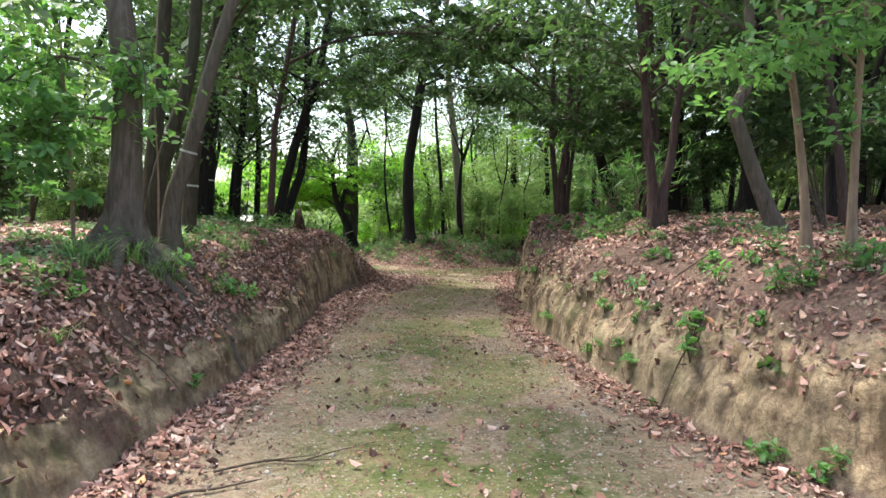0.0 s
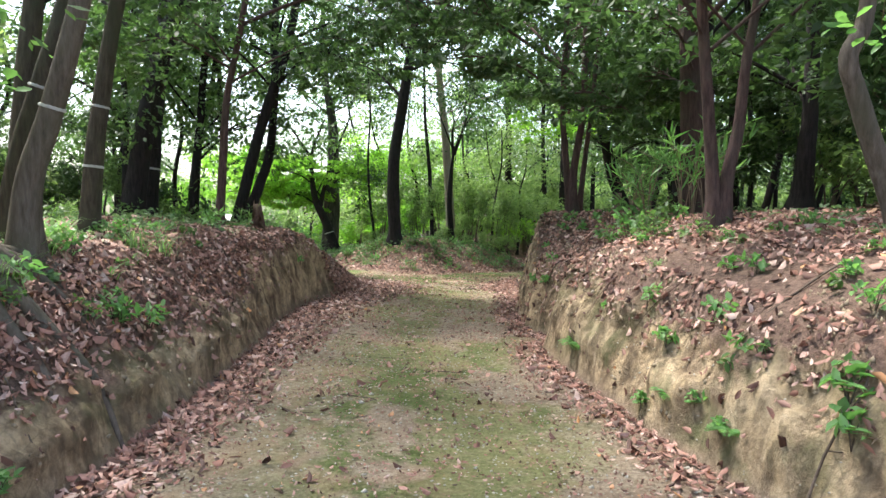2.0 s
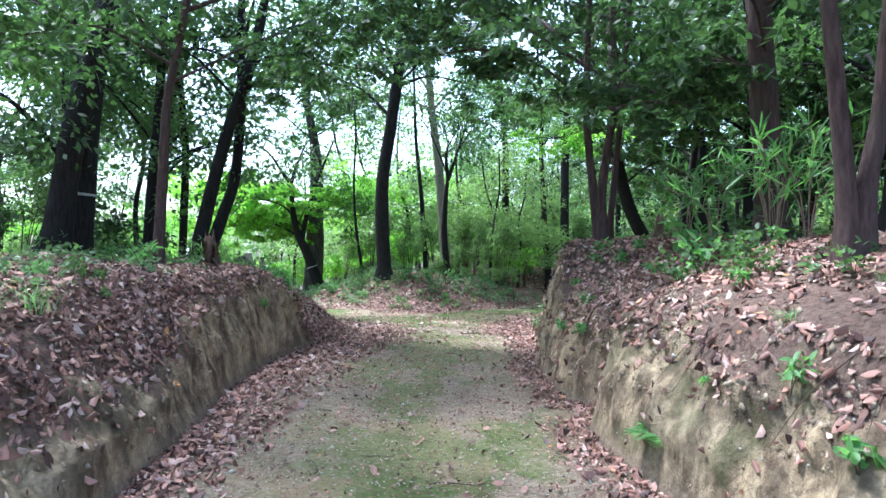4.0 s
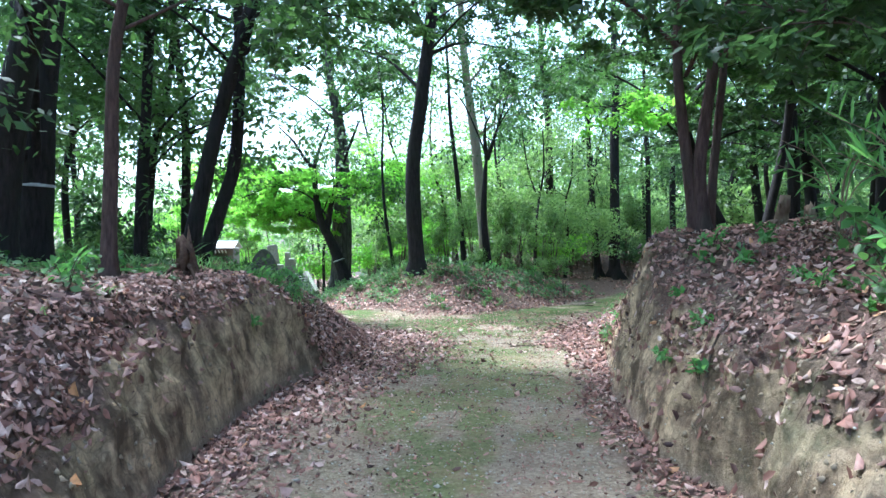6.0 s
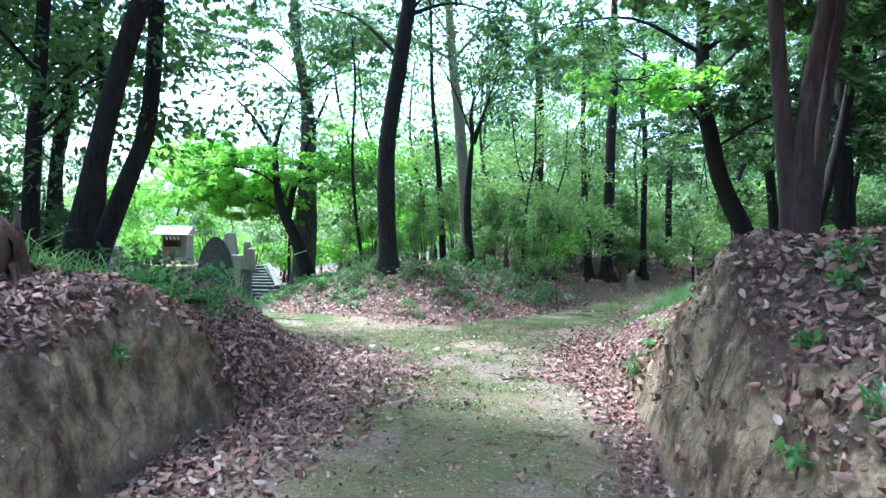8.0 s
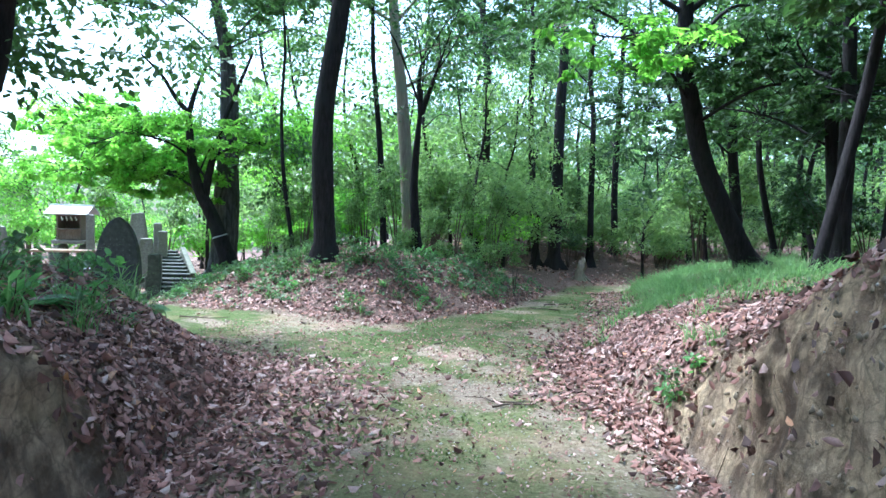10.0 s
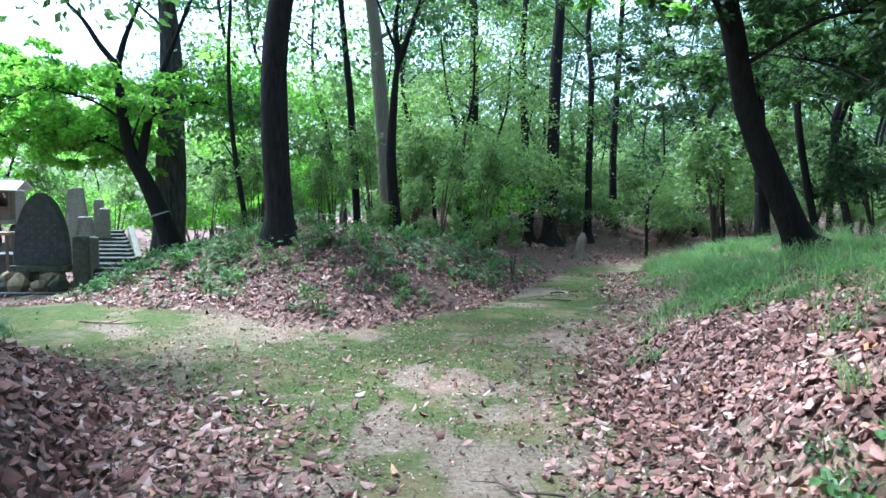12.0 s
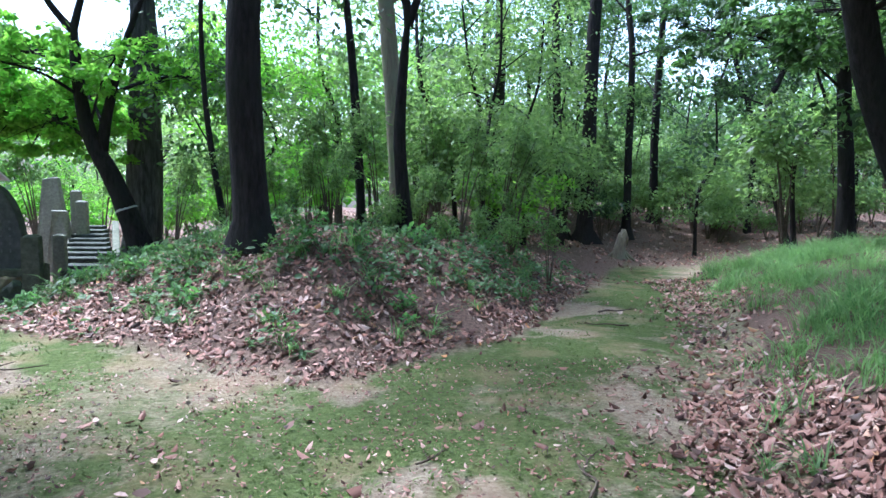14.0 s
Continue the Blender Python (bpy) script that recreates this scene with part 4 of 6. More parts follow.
# dark boughs low over the right-hand woods
for k, (x, y, pts) in enumerate((
        (4.95, 13.5, [(4.96, 13.5, 3.0), (4.3, 13.6, 3.4), (3.6, 13.8, 3.6), (2.9, 14.0, 3.6)]),
        (4.95, 13.5, [(4.96, 13.5, 3.4), (5.2, 14.4, 3.9), (5.4, 15.4, 4.1), (5.6, 16.4, 4.0)]),
        (4.95, 13.5, [(4.97, 13.5, 3.2), (5.5, 13.0, 3.5), (6.1, 12.8, 3.5), (6.8, 12.8, 3.4)]),
        (5.23, 11.0, [(5.29, 11.0, 3.1), (4.7, 11.6, 3.5), (4.2, 12.2, 3.6), (3.7, 12.8, 3.5)]),
        (6.24, 18.0, [(6.22, 18.0, 3.0), (6.9, 18.6, 3.4), (7.4, 19.2, 3.5), (8.0, 19.8, 3.4)]),
        (6.24, 18.0, [(6.22, 18.0, 3.2), (5.8, 18.9, 3.7), (5.4, 19.8, 3.9), (5.0, 20.8, 3.9)]),
        (7.79, 20.0, [(7.6, 20.0, 2.6), (7.2, 21.0, 3.2), (6.6, 22.0, 3.5), (6.0, 22.8, 3.5)]),
        (7.79, 20.0, [(7.6, 20.0, 2.8), (8.2, 20.8, 3.3), (8.6, 21.8, 3.4), (9.0, 22.6, 3.3)]),
        (8.79, 24.5, [(8.6, 24.5, 2.8), (7.8, 24.6, 3.4), (7.0, 25.0, 3.8), (6.2, 25.4, 3.9)]))):
    bough(nearest(x, y), pts, 0.028, 1.0, 52, 76, LEAF_DARK if k % 3 else LEAF_MID, 0.105, 360 + k)


# ---- woods behind: a few trees, built once and repeated ----
def forest_tree(seed, mat, tall, low, spread, clumps, per, size):
    lean = np.random.default_rng(seed).normal(0, 0.55, 2)
    bend = np.random.default_rng(seed + 7).normal(0, 0.22, 4)
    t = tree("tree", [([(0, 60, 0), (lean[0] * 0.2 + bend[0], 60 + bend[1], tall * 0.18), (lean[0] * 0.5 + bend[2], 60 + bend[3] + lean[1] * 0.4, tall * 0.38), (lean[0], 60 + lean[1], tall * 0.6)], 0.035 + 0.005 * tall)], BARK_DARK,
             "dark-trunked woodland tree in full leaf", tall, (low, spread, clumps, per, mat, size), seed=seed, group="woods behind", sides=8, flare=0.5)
    for part_ob in t.children:
        part_ob.matrix_parent_inverse = Matrix.Identity(4)
    return t


def placed(thing, x, y, turn, size, sink=0.05):
    g = height(x, y)
    return copy_thing(thing, Matrix.Translation((x, y, g - sink)) @ Matrix.Rotation(turn, 4, "Z") @ Matrix.Scale(size, 4))


PROTO = [forest_tree(400, LEAF_DARK, 9.5, 3.0, 2.4, 54, 90, 0.185), forest_tree(401, LEAF_DARK, 8.5, 2.2, 2.2, 54, 90, 0.175),
         forest_tree(402, LEAF_MID, 9.0, 2.8, 2.3, 54, 90, 0.17), forest_tree(403, LEAF_BRIGHT, 4.2, 1.2, 1.7, 54, 90, 0.15),
         forest_tree(404, LEAF_YOUNG, 5.0, 1.2, 1.5, 45, 90, 0.13)]
spots = [(7, 60), (10, 58), (3, 62), (-9, 33), (1, 45)]
for p, (x, y) in zip(PROTO, spots):
    p.location = (x, y, height(x, y) - 0.05)
rw = np.random.default_rng(21)
taken = [(o.location[0], o.location[1]) for o in trees]


def clear(x, y, gap):
    if any((x - a) ** 2 + (y - b) ** 2 < gap * gap for a, b in taken):
        return False
    fl, fr = np.interp(y, *FOOT_L), np.interp(y, *FOOT_R)
    if fl - 1.5 < x < fr + 1.6 and y < 29.5 and not (y > 25.5 and x < fr - 3.2):
        return False
    return not (-9.5 < x < -2.5 and 18 < y < 31.5)


def scatter(count, xr, yr, gap, kinds, sizes):
    made = 0
    for _ in range(count * 30):
        if made >= count:
            break
        x, y = rw.uniform(*xr), rw.uniform(*yr)
        if not clear(x, y, gap):
            continue
        taken.append((x, y))
        placed(PROTO[kinds[rw.integers(len(kinds))]], x, y, rw.uniform(0, 6.28), rw.uniform(*sizes))
        made += 1


for x, y, k, size in ((8.4, 22.4, 1, 0.85), (10.4, 24.0, 1, 0.95), (9.6, 27.2, 1, 1.0), (12.0, 26.6, 0, 0.95), (-2.5, 33.5, 2, 1.0), (2.4, 34.0, 2, 0.95), (4.6, 35.5, 2, 1.05), (7.0, 36.5, 2, 1.0), (-1.8, 29.5, 4, 1.2), (0.2, 31.0, 4, 1.3), (-4.6, 32.8, 4, 1.1), (2.4, 29.8, 4, 1.2), (-7.2, 19.5, 2, 0.95), (-8.8, 22.5, 2, 1.0), (-6.3, 20.8, 2, 0.9), (-10.5, 19.0, 1, 1.0), (-11.5, 24.0, 2, 1.0), (-5.9, 16.2, 2, 0.9), (-7.4, 15.2, 1, 0.95), (-8.6, 17.5, 2, 1.0)):
    taken.append((x, y))
    placed(PROTO[k], x, y, rw.uniform(0, 6.28), size)
scatter(26, (4.6, 14), (8, 26), 1.7, (0, 1, 1, 2), (0.8, 1.1))
scatter(7, (5.0, 12), (5, 9), 2.0, (0, 1), (0.8, 1.1))
scatter(26, (9, 28), (22, 44), 2.0, (0, 2, 2, 4), (0.85, 1.15))
scatter(12, (2.5, 12), (33, 44), 1.9, (2, 4, 4), (0.75, 1.0))
scatter(17, (-17, -5.5), (4, 24), 2.4, (2, 2, 4), (0.8, 1.05))
scatter(16, (-19, -3.5), (31.5, 44), 2.0, (3, 4, 2), (0.6, 0.85))
scatter(7, (-3.0, 3.0), (27.5, 38), 1.5, (4, 3), (0.7, 0.95))
scatter(11, (2.0, 9.0), (24.5, 34), 1.2, (4, 4, 4), (0.75, 1.05))


# ---- understorey: shrubs and thin saplings ----
def shrub(seed, mat, tall, spread, clumps, per, size, label, near=False):
    r = np.random.default_rng(seed)
    root = tagged(new("shrub"), label, "shrub", "undergrowth")
    cl = []
    for k in range(clumps // 5):
        a = r.uniform(0, 6.28)
        e = np.array([math.cos(a) * spread * r.uniform(0.2, 1), math.sin(a) * spread * r.uniform(0.2, 1), tall * r.uniform(0.55, 1.0)])
        mid = e * np.array([0.4, 0.4, 0.55])
        part("stem", tube("stem", [np.array([0, 0, -0.05]), mid, e], [0.012 + 0.006 * tall, 0.009, 0.004], TWIG, 5, 8), root)
        for f in (0.25, 0.5, 0.7, 0.85, 1.0):
            cl.append((*(mid * (1 - f) + e * f + r.normal(0, 0.16 * spread, 3)), r.uniform(0.22, 0.42) * max(spread, 0.5)))
    part("foliage", leaf_cloud("foliage", cl, per, mat, size, near, 0.6, seed), root)
    return root


SHRUBS = [shrub(501, LEAF_DARK, 2.2, 1.0, 24, 60, 0.12, "dark evergreen shrub under the trees"), shrub(502, LEAF_YOUNG, 1.6, 0.9, 24, 60, 0.11, "green broad-leaved shrub under the trees"),
          shrub(503, LEAF_YOUNG, 2.8, 0.7, 24, 50, 0.10, "thin leafy sapling clump under the trees"), shrub(504, LEAF_BRIGHT, 1.5, 1.0, 24, 60, 0.12, "bright green shrub in open light")]
for s, (x, y) in zip(SHRUBS, [(6.5, 11), (10.5, 27.5), (2.0, 26.2), (-6.5, 33)]):
    s.location = (x, y, height(x, y))


def scatter_shrubs(count, xr, yr, kinds, sizes):
    made = 0
    for _ in range(count * 30):
        if made >= count:
            break
        x, y = rw.uniform(*xr), rw.uniform(*yr)
        if not clear(x, y, 0.35) or (14 < y < 23 and 0 < x < 8.5):
            continue
        placed(SHRUBS[kinds[rw.integers(len(kinds))]], x, y, rw.uniform(0, 6.28), rw.uniform(*sizes))
        made += 1


scatter_shrubs(34, (4.3, 13), (7, 24), (0, 0, 1), (0.7, 1.2))
scatter_shrubs(62, (1.5, 17), (25, 38), (1, 1, 2, 2), (0.6, 1.2))
scatter_shrubs(24, (9, 24), (26, 46), (0, 1, 2), (0.8, 1.3))
scatter_shrubs(52, (-12, -4.6), (8.5, 19), (0, 1, 0, 2), (0.6, 1.1))
scatter_shrubs(20, (6.5, 15), (30, 36.5), (1, 2, 0), (0.6, 1.05))
scatter_shrubs(34, (-20, -2.5), (31, 46), (1, 2, 3), (0.8, 1.4))
scatter_shrubs(18, (-3, 4), (25.5, 36), (1, 2, 3), (0.7, 1.2))
for k in range(16):
    placed(SHRUBS[(0, 1, 2, 1)[k % 4]], rw.uniform(-12.5, -6.4), rw.uniform(14.5, 21), rw.uniform(0, 6.28), rw.uniform(0.75, 1.15))
for x, y, s in ((-0.9, 22.6, 0.7), (0.2, 23.4, 0.75), (1.9, 22.9, 0.7), (2.6, 23.6, 0.8), (-1.6, 22.4, 0.5), (3.1, 24.8, 0.8), (0.9, 24.0, 0.9)):
    placed(SHRUBS[2], x, y, rw.uniform(0, 6.28), s)
for k in range(22):
    x = rw.uniform(-1.2, 3.2)
    y = 21.9 + rw.uniform(0, 2.6) + max(0.0, x - 2.5) * 0.6
    placed(SHRUBS[(1, 2, 2)[k % 3]], x, y, rw.uniform(0, 6.28), rw.uniform(0.3, 0.6))


def far_woods():
    """Woods and hedges all round the place, too far to tell apart."""
    r = np.random.default_rng(77)
    n = 80000
    a = np.where(r.uniform(0, 1, n) < 0.36, radians(8) + radians(75) * r.uniform(0, 1, n), r.uniform(0, 2 * math.pi, n))
    d = r.uniform(46, 62, n)
    turn = np.degrees(np.arctan2(np.sin(a), np.cos(a)))
    # lower towards the open hillside ahead and to its west side
    tall = np.interp(turn, [-180, -70, -35, 5, 14, 60, 120, 180], [12, 8, 5.6, 6.0, 9.5, 13, 13, 12])
    tall = tall * (0.75 + 0.25 * waves(a * 50, d, 7.0, 5))
    x, y = np.sin(a) * d, 14 + np.cos(a) * d
    z = -3.0 + r.uniform(0, 1, n) ** 0.8 * (tall + 2.4)
    c = np.stack([x, y, z], 1)
    L = r.uniform(0.35, 0.8, n)
    me = rhombs("far_woods", c, r.normal(0, 1, (n, 3)), r.normal(0, 1, (n, 3)) + np.array([0, 0, 0.6]), L, L * 0.6, LEAF_MID)
    tagged(new("far_woods", me), "dense green woods closing the view far off", "woods", kind="stuff")


far_woods()


# ---- shrine corner ----
def box(bm, size, at=(0, 0, 0), bevel=0.01, taper=1.0):
    g = bmesh.ops.create_cube(bm, size=1.0)
    for v in g["verts"]:
        k = taper if v.co.z > 0 else 1.0
        v.co = Vector((v.co.x * size[0] * k + at[0], v.co.y * size[1] * k + at[1], v.co.z * size[2] + at[2]))
    if bevel:
        edges = list({e for v in g["verts"] for e in v.link_edges})
        bmesh.ops.bevel(bm, geom=edges, offset=bevel, segments=2, affect="EDGES", profile=0.6)


def roughen(bm, amount, scale, seed):
    for v in bm.verts:
        v.co += noise.noise_vector(v.co * scale + Vector((seed, seed * 2, 0))) * amount


def boulder(name, size, at, mat, parent, seed, label=""):
    bm = bmesh.new()
    bmesh.ops.create_icosphere(bm, subdivisions=2, radius=0.5)
    for v in bm.verts:
        v.co += v.co.normalized() * 0.22 * noise.noise(v.co * 2.2 + Vector((seed, 0, seed)))
        v.co = Vector((v.co.x * size[0], v.co.y * size[1], v.co.z * size[2]))
    return bm_part(name, bm, mat, parent, label, Matrix.Translation(at))


def thing(name, at, label, category, group=""):
    root = tagged(new(name), label, category, group)
    root.location = at
    return root


def monument():
    g = height(-5.05, 25.4)
    root = thing("stone_monument", (-5.05, 25.5, g), "dark round-topped memorial stone set on piled rocks", "monument")
    bm = bmesh.new()
    zs = [0.0, 0.15, 0.35, 0.55, 0.72, 0.87, 1.0, 1.11, 1.2, 1.27, 1.32]
    half = [0.46 * (1 - (z / 1.34) ** 2.5) ** 0.6 for z in zs]
    pts = [(-w, z) for w, z in zip(half, zs)] + [(0.0, 1.345)] + [(w, z) for w, z in zip(half[::-1], zs[::-1])]
    f = bm.faces.new([bm.verts.new((x, -0.11, z)) for x, z in pts])
    ext = bmesh.ops.extrude_face_region(bm, geom=[f])
    bmesh.ops.translate(bm, vec=(0, 0.22, 0), verts=[v for v in ext["geom"] if isinstance(v, bmesh.types.BMVert)])
    bmesh.ops.recalc_face_normals(bm, faces=bm.faces)
    bmesh.ops.bevel(bm, geom=list(bm.edges), offset=0.012, segments=1, affect="EDGES")
    stone = bm_part("slab", bm, STONE_DARK, root, "dark slate slab", Matrix.Translation((0, 0, 0.46)))
    # weathered carving that cannot be read: pale upright bars in rows
    r = np.random.default_rng(4)
    for col in range(5):
        for row in range(6 - (col in (0, 4))):
            b2 = bmesh.new()
            box(b2, (0.035 * r.uniform(0.4, 1), 0.006, 0.06 * r.uniform(0.4, 1)), (0, 0, 0), 0)
            bm_part("carving", b2, STONE_CARVED, stone, "", Matrix.Translation((-0.26 + col * 0.13, -0.113, 0.30 + row * 0.115)))
    bm = bmesh.new()
    box(bm, (1.0, 0.45, 0.12), (0, 0, 0), 0.03)
    roughen(bm, 0.02, 4, 3)
    bm_part("plinth", bm, STONE_MOSSY, root, "", Matrix.Translation((0, 0, 0.42)))
    for k, (x, y, w, h, dz) in enumerate([(-0.62, -0.3, 0.42, 0.36, 0.14), (-0.28, -0.34, 0.38, 0.40, 0.16), (0.06, -0.36, 0.36, 0.30, 0.12), (0.38, -0.33, 0.36, 0.36, 0.15),
                                          (-0.45, -0.1, 0.46, 0.4, 0.25), (0.2, -0.1, 0.5, 0.4, 0.24), (-0.1, 0.1, 0.7, 0.5, 0.22), (0.62, -0.18, 0.3, 0.26, 0.1), (-0.86, -0.2, 0.4, 0.3, 0.12)]):
        boulder("rock", (w, w * 0.9, h), (x, y, dz), ROCK_WARM if k % 3 else STONE_MOSSY, root, k * 3.1, "rough warm-toned rock" if k % 3 else "")
    bm = bmesh.new()
    box(bm, (1.9, 0.16, 0.1), (0, 0, 0), 0.02)
    roughen(bm, 0.015, 5, 8)
    bm_part("edging", bm, STONE_DARK, root, "dark edging stone", Matrix.Translation((-0.2, -0.66, 0.02)))


monument()


def stone_post(x, y, w, h, mat, label, lean=0.0):
    root = thing("stone_post", (x, y, height(x, y) - 0.04), label, "post", "stone posts at the steps")
    bm = bmesh.new()
    box(bm, (w, w * 0.85, h), (0, 0, h / 2), 0.018, 0.94)
    roughen(bm, 0.008, 6, x)
    bm_part("shaft", bm, mat, root)
    bm = bmesh.new()
    box(bm, (w * 0.8, w * 0.68, 0.03), (0, 0, h + 0.006), 0.01, 0.7)
    bm_part("cap", bm, mat, root)
    root.rotation_euler = (0, radians(lean), 0.1)


stone_post(-3.96, 24.2, 0.24, 1.0, STONE_MOSSY, "weathered mossy square stone post")
stone_post(-4.52, 26.5, 0.21, 0.95, STONE_GREY, "pale square stone post by the steps", 1)
stone_post(-4.42, 25.6, 0.17, 0.55, STONE_MOSSY, "short mossy stone post by the steps")
stone_post(-5.15, 29.0, 0.21, 1.74, STONE_GREY, "tall pale square stone post by the steps")
stone_post(-4.97, 28.8, 0.23, 1.56, STONE_GREY, "tall pale square stone post by the steps")
stone_post(-7.05, 29.6, 0.2, 1.98, STONE_GREY, "pale square stone pillar beside the shrine")


def standing_stone(x, y, w, h, label, seed):
    root = thing("standing_stone", (x, y, height(x, y) - 0.05), label, "stone")
    bm = bmesh.new()
    box(bm, (w, 0.25, h), (0, 0, h / 2), 0.03, 0.45)
    bmesh.ops.subdivide_edges(bm, edges=list(bm.edges), cuts=2)
    roughen(bm, 0.05, 2.5, seed)
    bm_part("stone", bm, STONE_GREY, root)


standing_stone(-5.72, 29.3, 0.75, 2.0, "tall peaked natural stone behind the memorial", 1.3)
standing_stone(-8.9, 28.6, 0.7, 1.6, "peaked natural stone beside the shrine", 2.3)
standing_stone(-5.35, 28.7, 0.6, 1.35, "rough grey stone behind the memorial", 4.3)


def shrine():
    g = height(-7.65, 30.0)
    root = thing("wayside_shrine", (-7.65, 30.0, g), "small weathered wooden shrine with pale sheet roof on stones", "shrine")
    base = 0.30 - g
    for k in range(7):
        boulder("base_stone", (0.55, 0.5, 0.42), (-0.38 + 0.26 * (k % 4), -0.18 + 0.2 * (k // 4), 0.18 + 0.36 * (k // 4)), STONE_MOSSY, root, 11 + k * 1.7)
    for x in (-0.34, 0.34):
        boulder("base_stone", (0.5, 0.6, base * 0.6), (x, 0.0, base * 0.62), STONE_MOSSY, root, 31 + x)
    bm = bmesh.new()
    box(bm, (0.85, 0.7, 0.1), (0, 0, base - 0.05), 0.02)
    bm_part("sill", bm, STONE_GREY, root)
    for x in (-0.29, 0.29):
        bm = bmesh.new()
        box(bm, (0.03, 0.5, 0.72), (x, 0.02, base + 0.36), 0.005)
        bm_part("side_wall", bm, WOOD_OLD, root)
        bm = bmesh.new()
        box(bm, (0.05, 0.05, 0.72), (x, -0.26, base + 0.36), 0.006)
        bm_part("pillar", bm, WOOD_OLD, root)
    for nm, size, at in (("back_wall", (0.55, 0.02, 0.7), (0, 0.26, base + 0.36)), ("front_panel", (0.53, 0.025, 0.26), (0, -0.24, base + 0.14)),
                         ("shelf", (0.66, 0.16, 0.03), (0, -0.28, base + 0.30)), ("lintel", (0.66, 0.05, 0.06), (0, -0.25, base + 0.68)), ("floor_board", (0.56, 0.5, 0.02), (0, 0.0, base + 0.29))):
        bm = bmesh.new()
        box(bm, size, at, 0.004)
        bm_part(nm, bm, WOOD_OLD, root)
    for k in range(4):
        bm = bmesh.new()
        vs = [(0, 0), (0.035, 0), (0.035, -0.05), (0.06, -0.05), (0.06, -0.11), (0.02, -0.11), (0.02, -0.06), (0, -0.06)]
        f = bm.faces.new([bm.verts.new((x, 0, z)) for x, z in vs])
        ext = bmesh.ops.extrude_face_region(bm, geom=[f])
        bmesh.ops.translate(bm, vec=(0, 0.003, 0), verts=[v for v in ext["geom"] if isinstance(v, bmesh.types.BMVert)])
        bm_part("paper_streamer", bm, PAPER, root, "folded white paper streamer", Matrix.Translation((-0.2 + k * 0.12, -0.285, base + 0.64)))
    for s in (-1, 1):
        bm = bmesh.new()
        box(bm, (1.10, 0.56, 0.035), (0, 0, 0), 0.006)
        bm_part("roof", bm, ROOF_METAL, root, "pale sheet roof slope", Matrix.Translation((0, s * 0.25, base + 0.82)) @ Matrix.Rotation(radians(-24 * s), 4, "X"))
    bm = bmesh.new()
    box(bm, (1.12, 0.1, 0.06), (0, 0, base + 0.945), 0.015)
    bm_part("ridge", bm, ROOF_METAL, root)


shrine()


def offering_table():
    x, y = -6.35, 26.0
    g = height(x, y)
    root = thing("plank_table", (x, y, g), "pale plank table on thin legs beside dark stones", "table")
    bm = bmesh.new()
    box(bm, (1.25, 0.42, 0.05), (0, 0, 0.27 - g), 0.008)
    bm_part("tabletop", bm, WOOD_PLANK, root)
    for dx in (-0.55, 0.55):
        for dy in (-0.15, 0.15):
            bm = bmesh.new()
            box(bm, (0.045, 0.045, 0.245 - g), (dx, dy, (0.245 - g) / 2), 0.004)
            bm_part("leg", bm, WOOD_OLD, root)
    for k, dx in enumerate((-0.5, 0.35)):
        st = thing("stone_block", (x + dx, y + 0.62, height(x + dx, y + 0.62)), "dark squared stone block behind the table", "stone")
        bm = bmesh.new()
        box(bm, (0.62, 0.4, 0.62), (0, 0, 0.3), 0.05)
        roughen(bm, 0.02, 3, k)
        bm_part("block", bm, STONE_DARK, st)


offering_table()


def stairs():
    root = thing("stone_steps", (-3.95, 25.9, height(-3.95, 25.9)), "narrow dark stone steps climbing between posts", "steps")
    for k in range(12):
        w = 0.92 - 0.03 * k
        bm = bmesh.new()
        box(bm, (w, 0.34, 0.16 + 0.06 * k), (0, 0, (0.16 + 0.06 * k) / 2 - 0.08), 0.025)
        roughen(bm, 0.008, 5, k)
        bm_part("step", bm, STONE_STEP, root, "", Matrix.Translation((-0.10 * k + (0.12 if k < 4 else 0.0), 0.30 * k + (0.25 if k > 3 else 0), 0.0)))
    for s in (-1, 1):
        bm = bmesh.new()
        box(bm, (0.14, 2.8, 0.3), (0, 0, 0), 0.03)
        roughen(bm, 0.02, 3, s)
        bm_part("cheek", bm, STONE_MOSSY, root, "", Matrix.Translation((-0.82 + s * 0.44, 2.9, 0.42)) @ Matrix.Rotation(radians(18), 4, "Z") @ Matrix.Rotation(radians(10), 4, "X"))


stairs()


# ---- stumps, logs, roots ----
def stump(x, y, r0, h, mat, label, ragged=0.12, seed=0, splay=1.0):
    rr = np.random.default_rng(seed)
    root = thing("tree_stump", (x, y, height(x, y)), label, "stump")
    me = tube("stump", [(0, 0, -0.08), (rr.normal(0, .02), rr.normal(0, .02), h * 0.5), (rr.normal(0, .05), rr.normal(0, .05), h)], [r0, r0 * 0.85, r0 * 0.75], mat, 14, 10, splay, 0.1, seed)
    co = np.zeros(len(me.vertices) * 3, np.float32)
    me.vertices.foreach_get("co", co)
    co = co.reshape(-1, 3)
    topv = co[:, 2] > h * 0.7
    co[topv, 2] += rr.normal(0, ragged, topv.sum()) * 0.6
    me.vertices.foreach_set("co", co.ravel())
    part("wood", me, root)
    for k in range(5):
        a = rr.uniform(0, 6.28)
        e = np.array([math.cos(a), math.sin(a), 0]) * r0 * rr.uniform(2.2, 3.6)
        part("root", tube("root", [e * 0.25 + np.array([0, 0, h * 0.3]), e * 0.6 + np.array([0, 0, 0.05]), e + np.array([0, 0, -0.06])], [r0 * 0.3, r0 * 0.2, r0 * 0.08], mat, 6, 8, 0, 0.1, k), root)
    return root


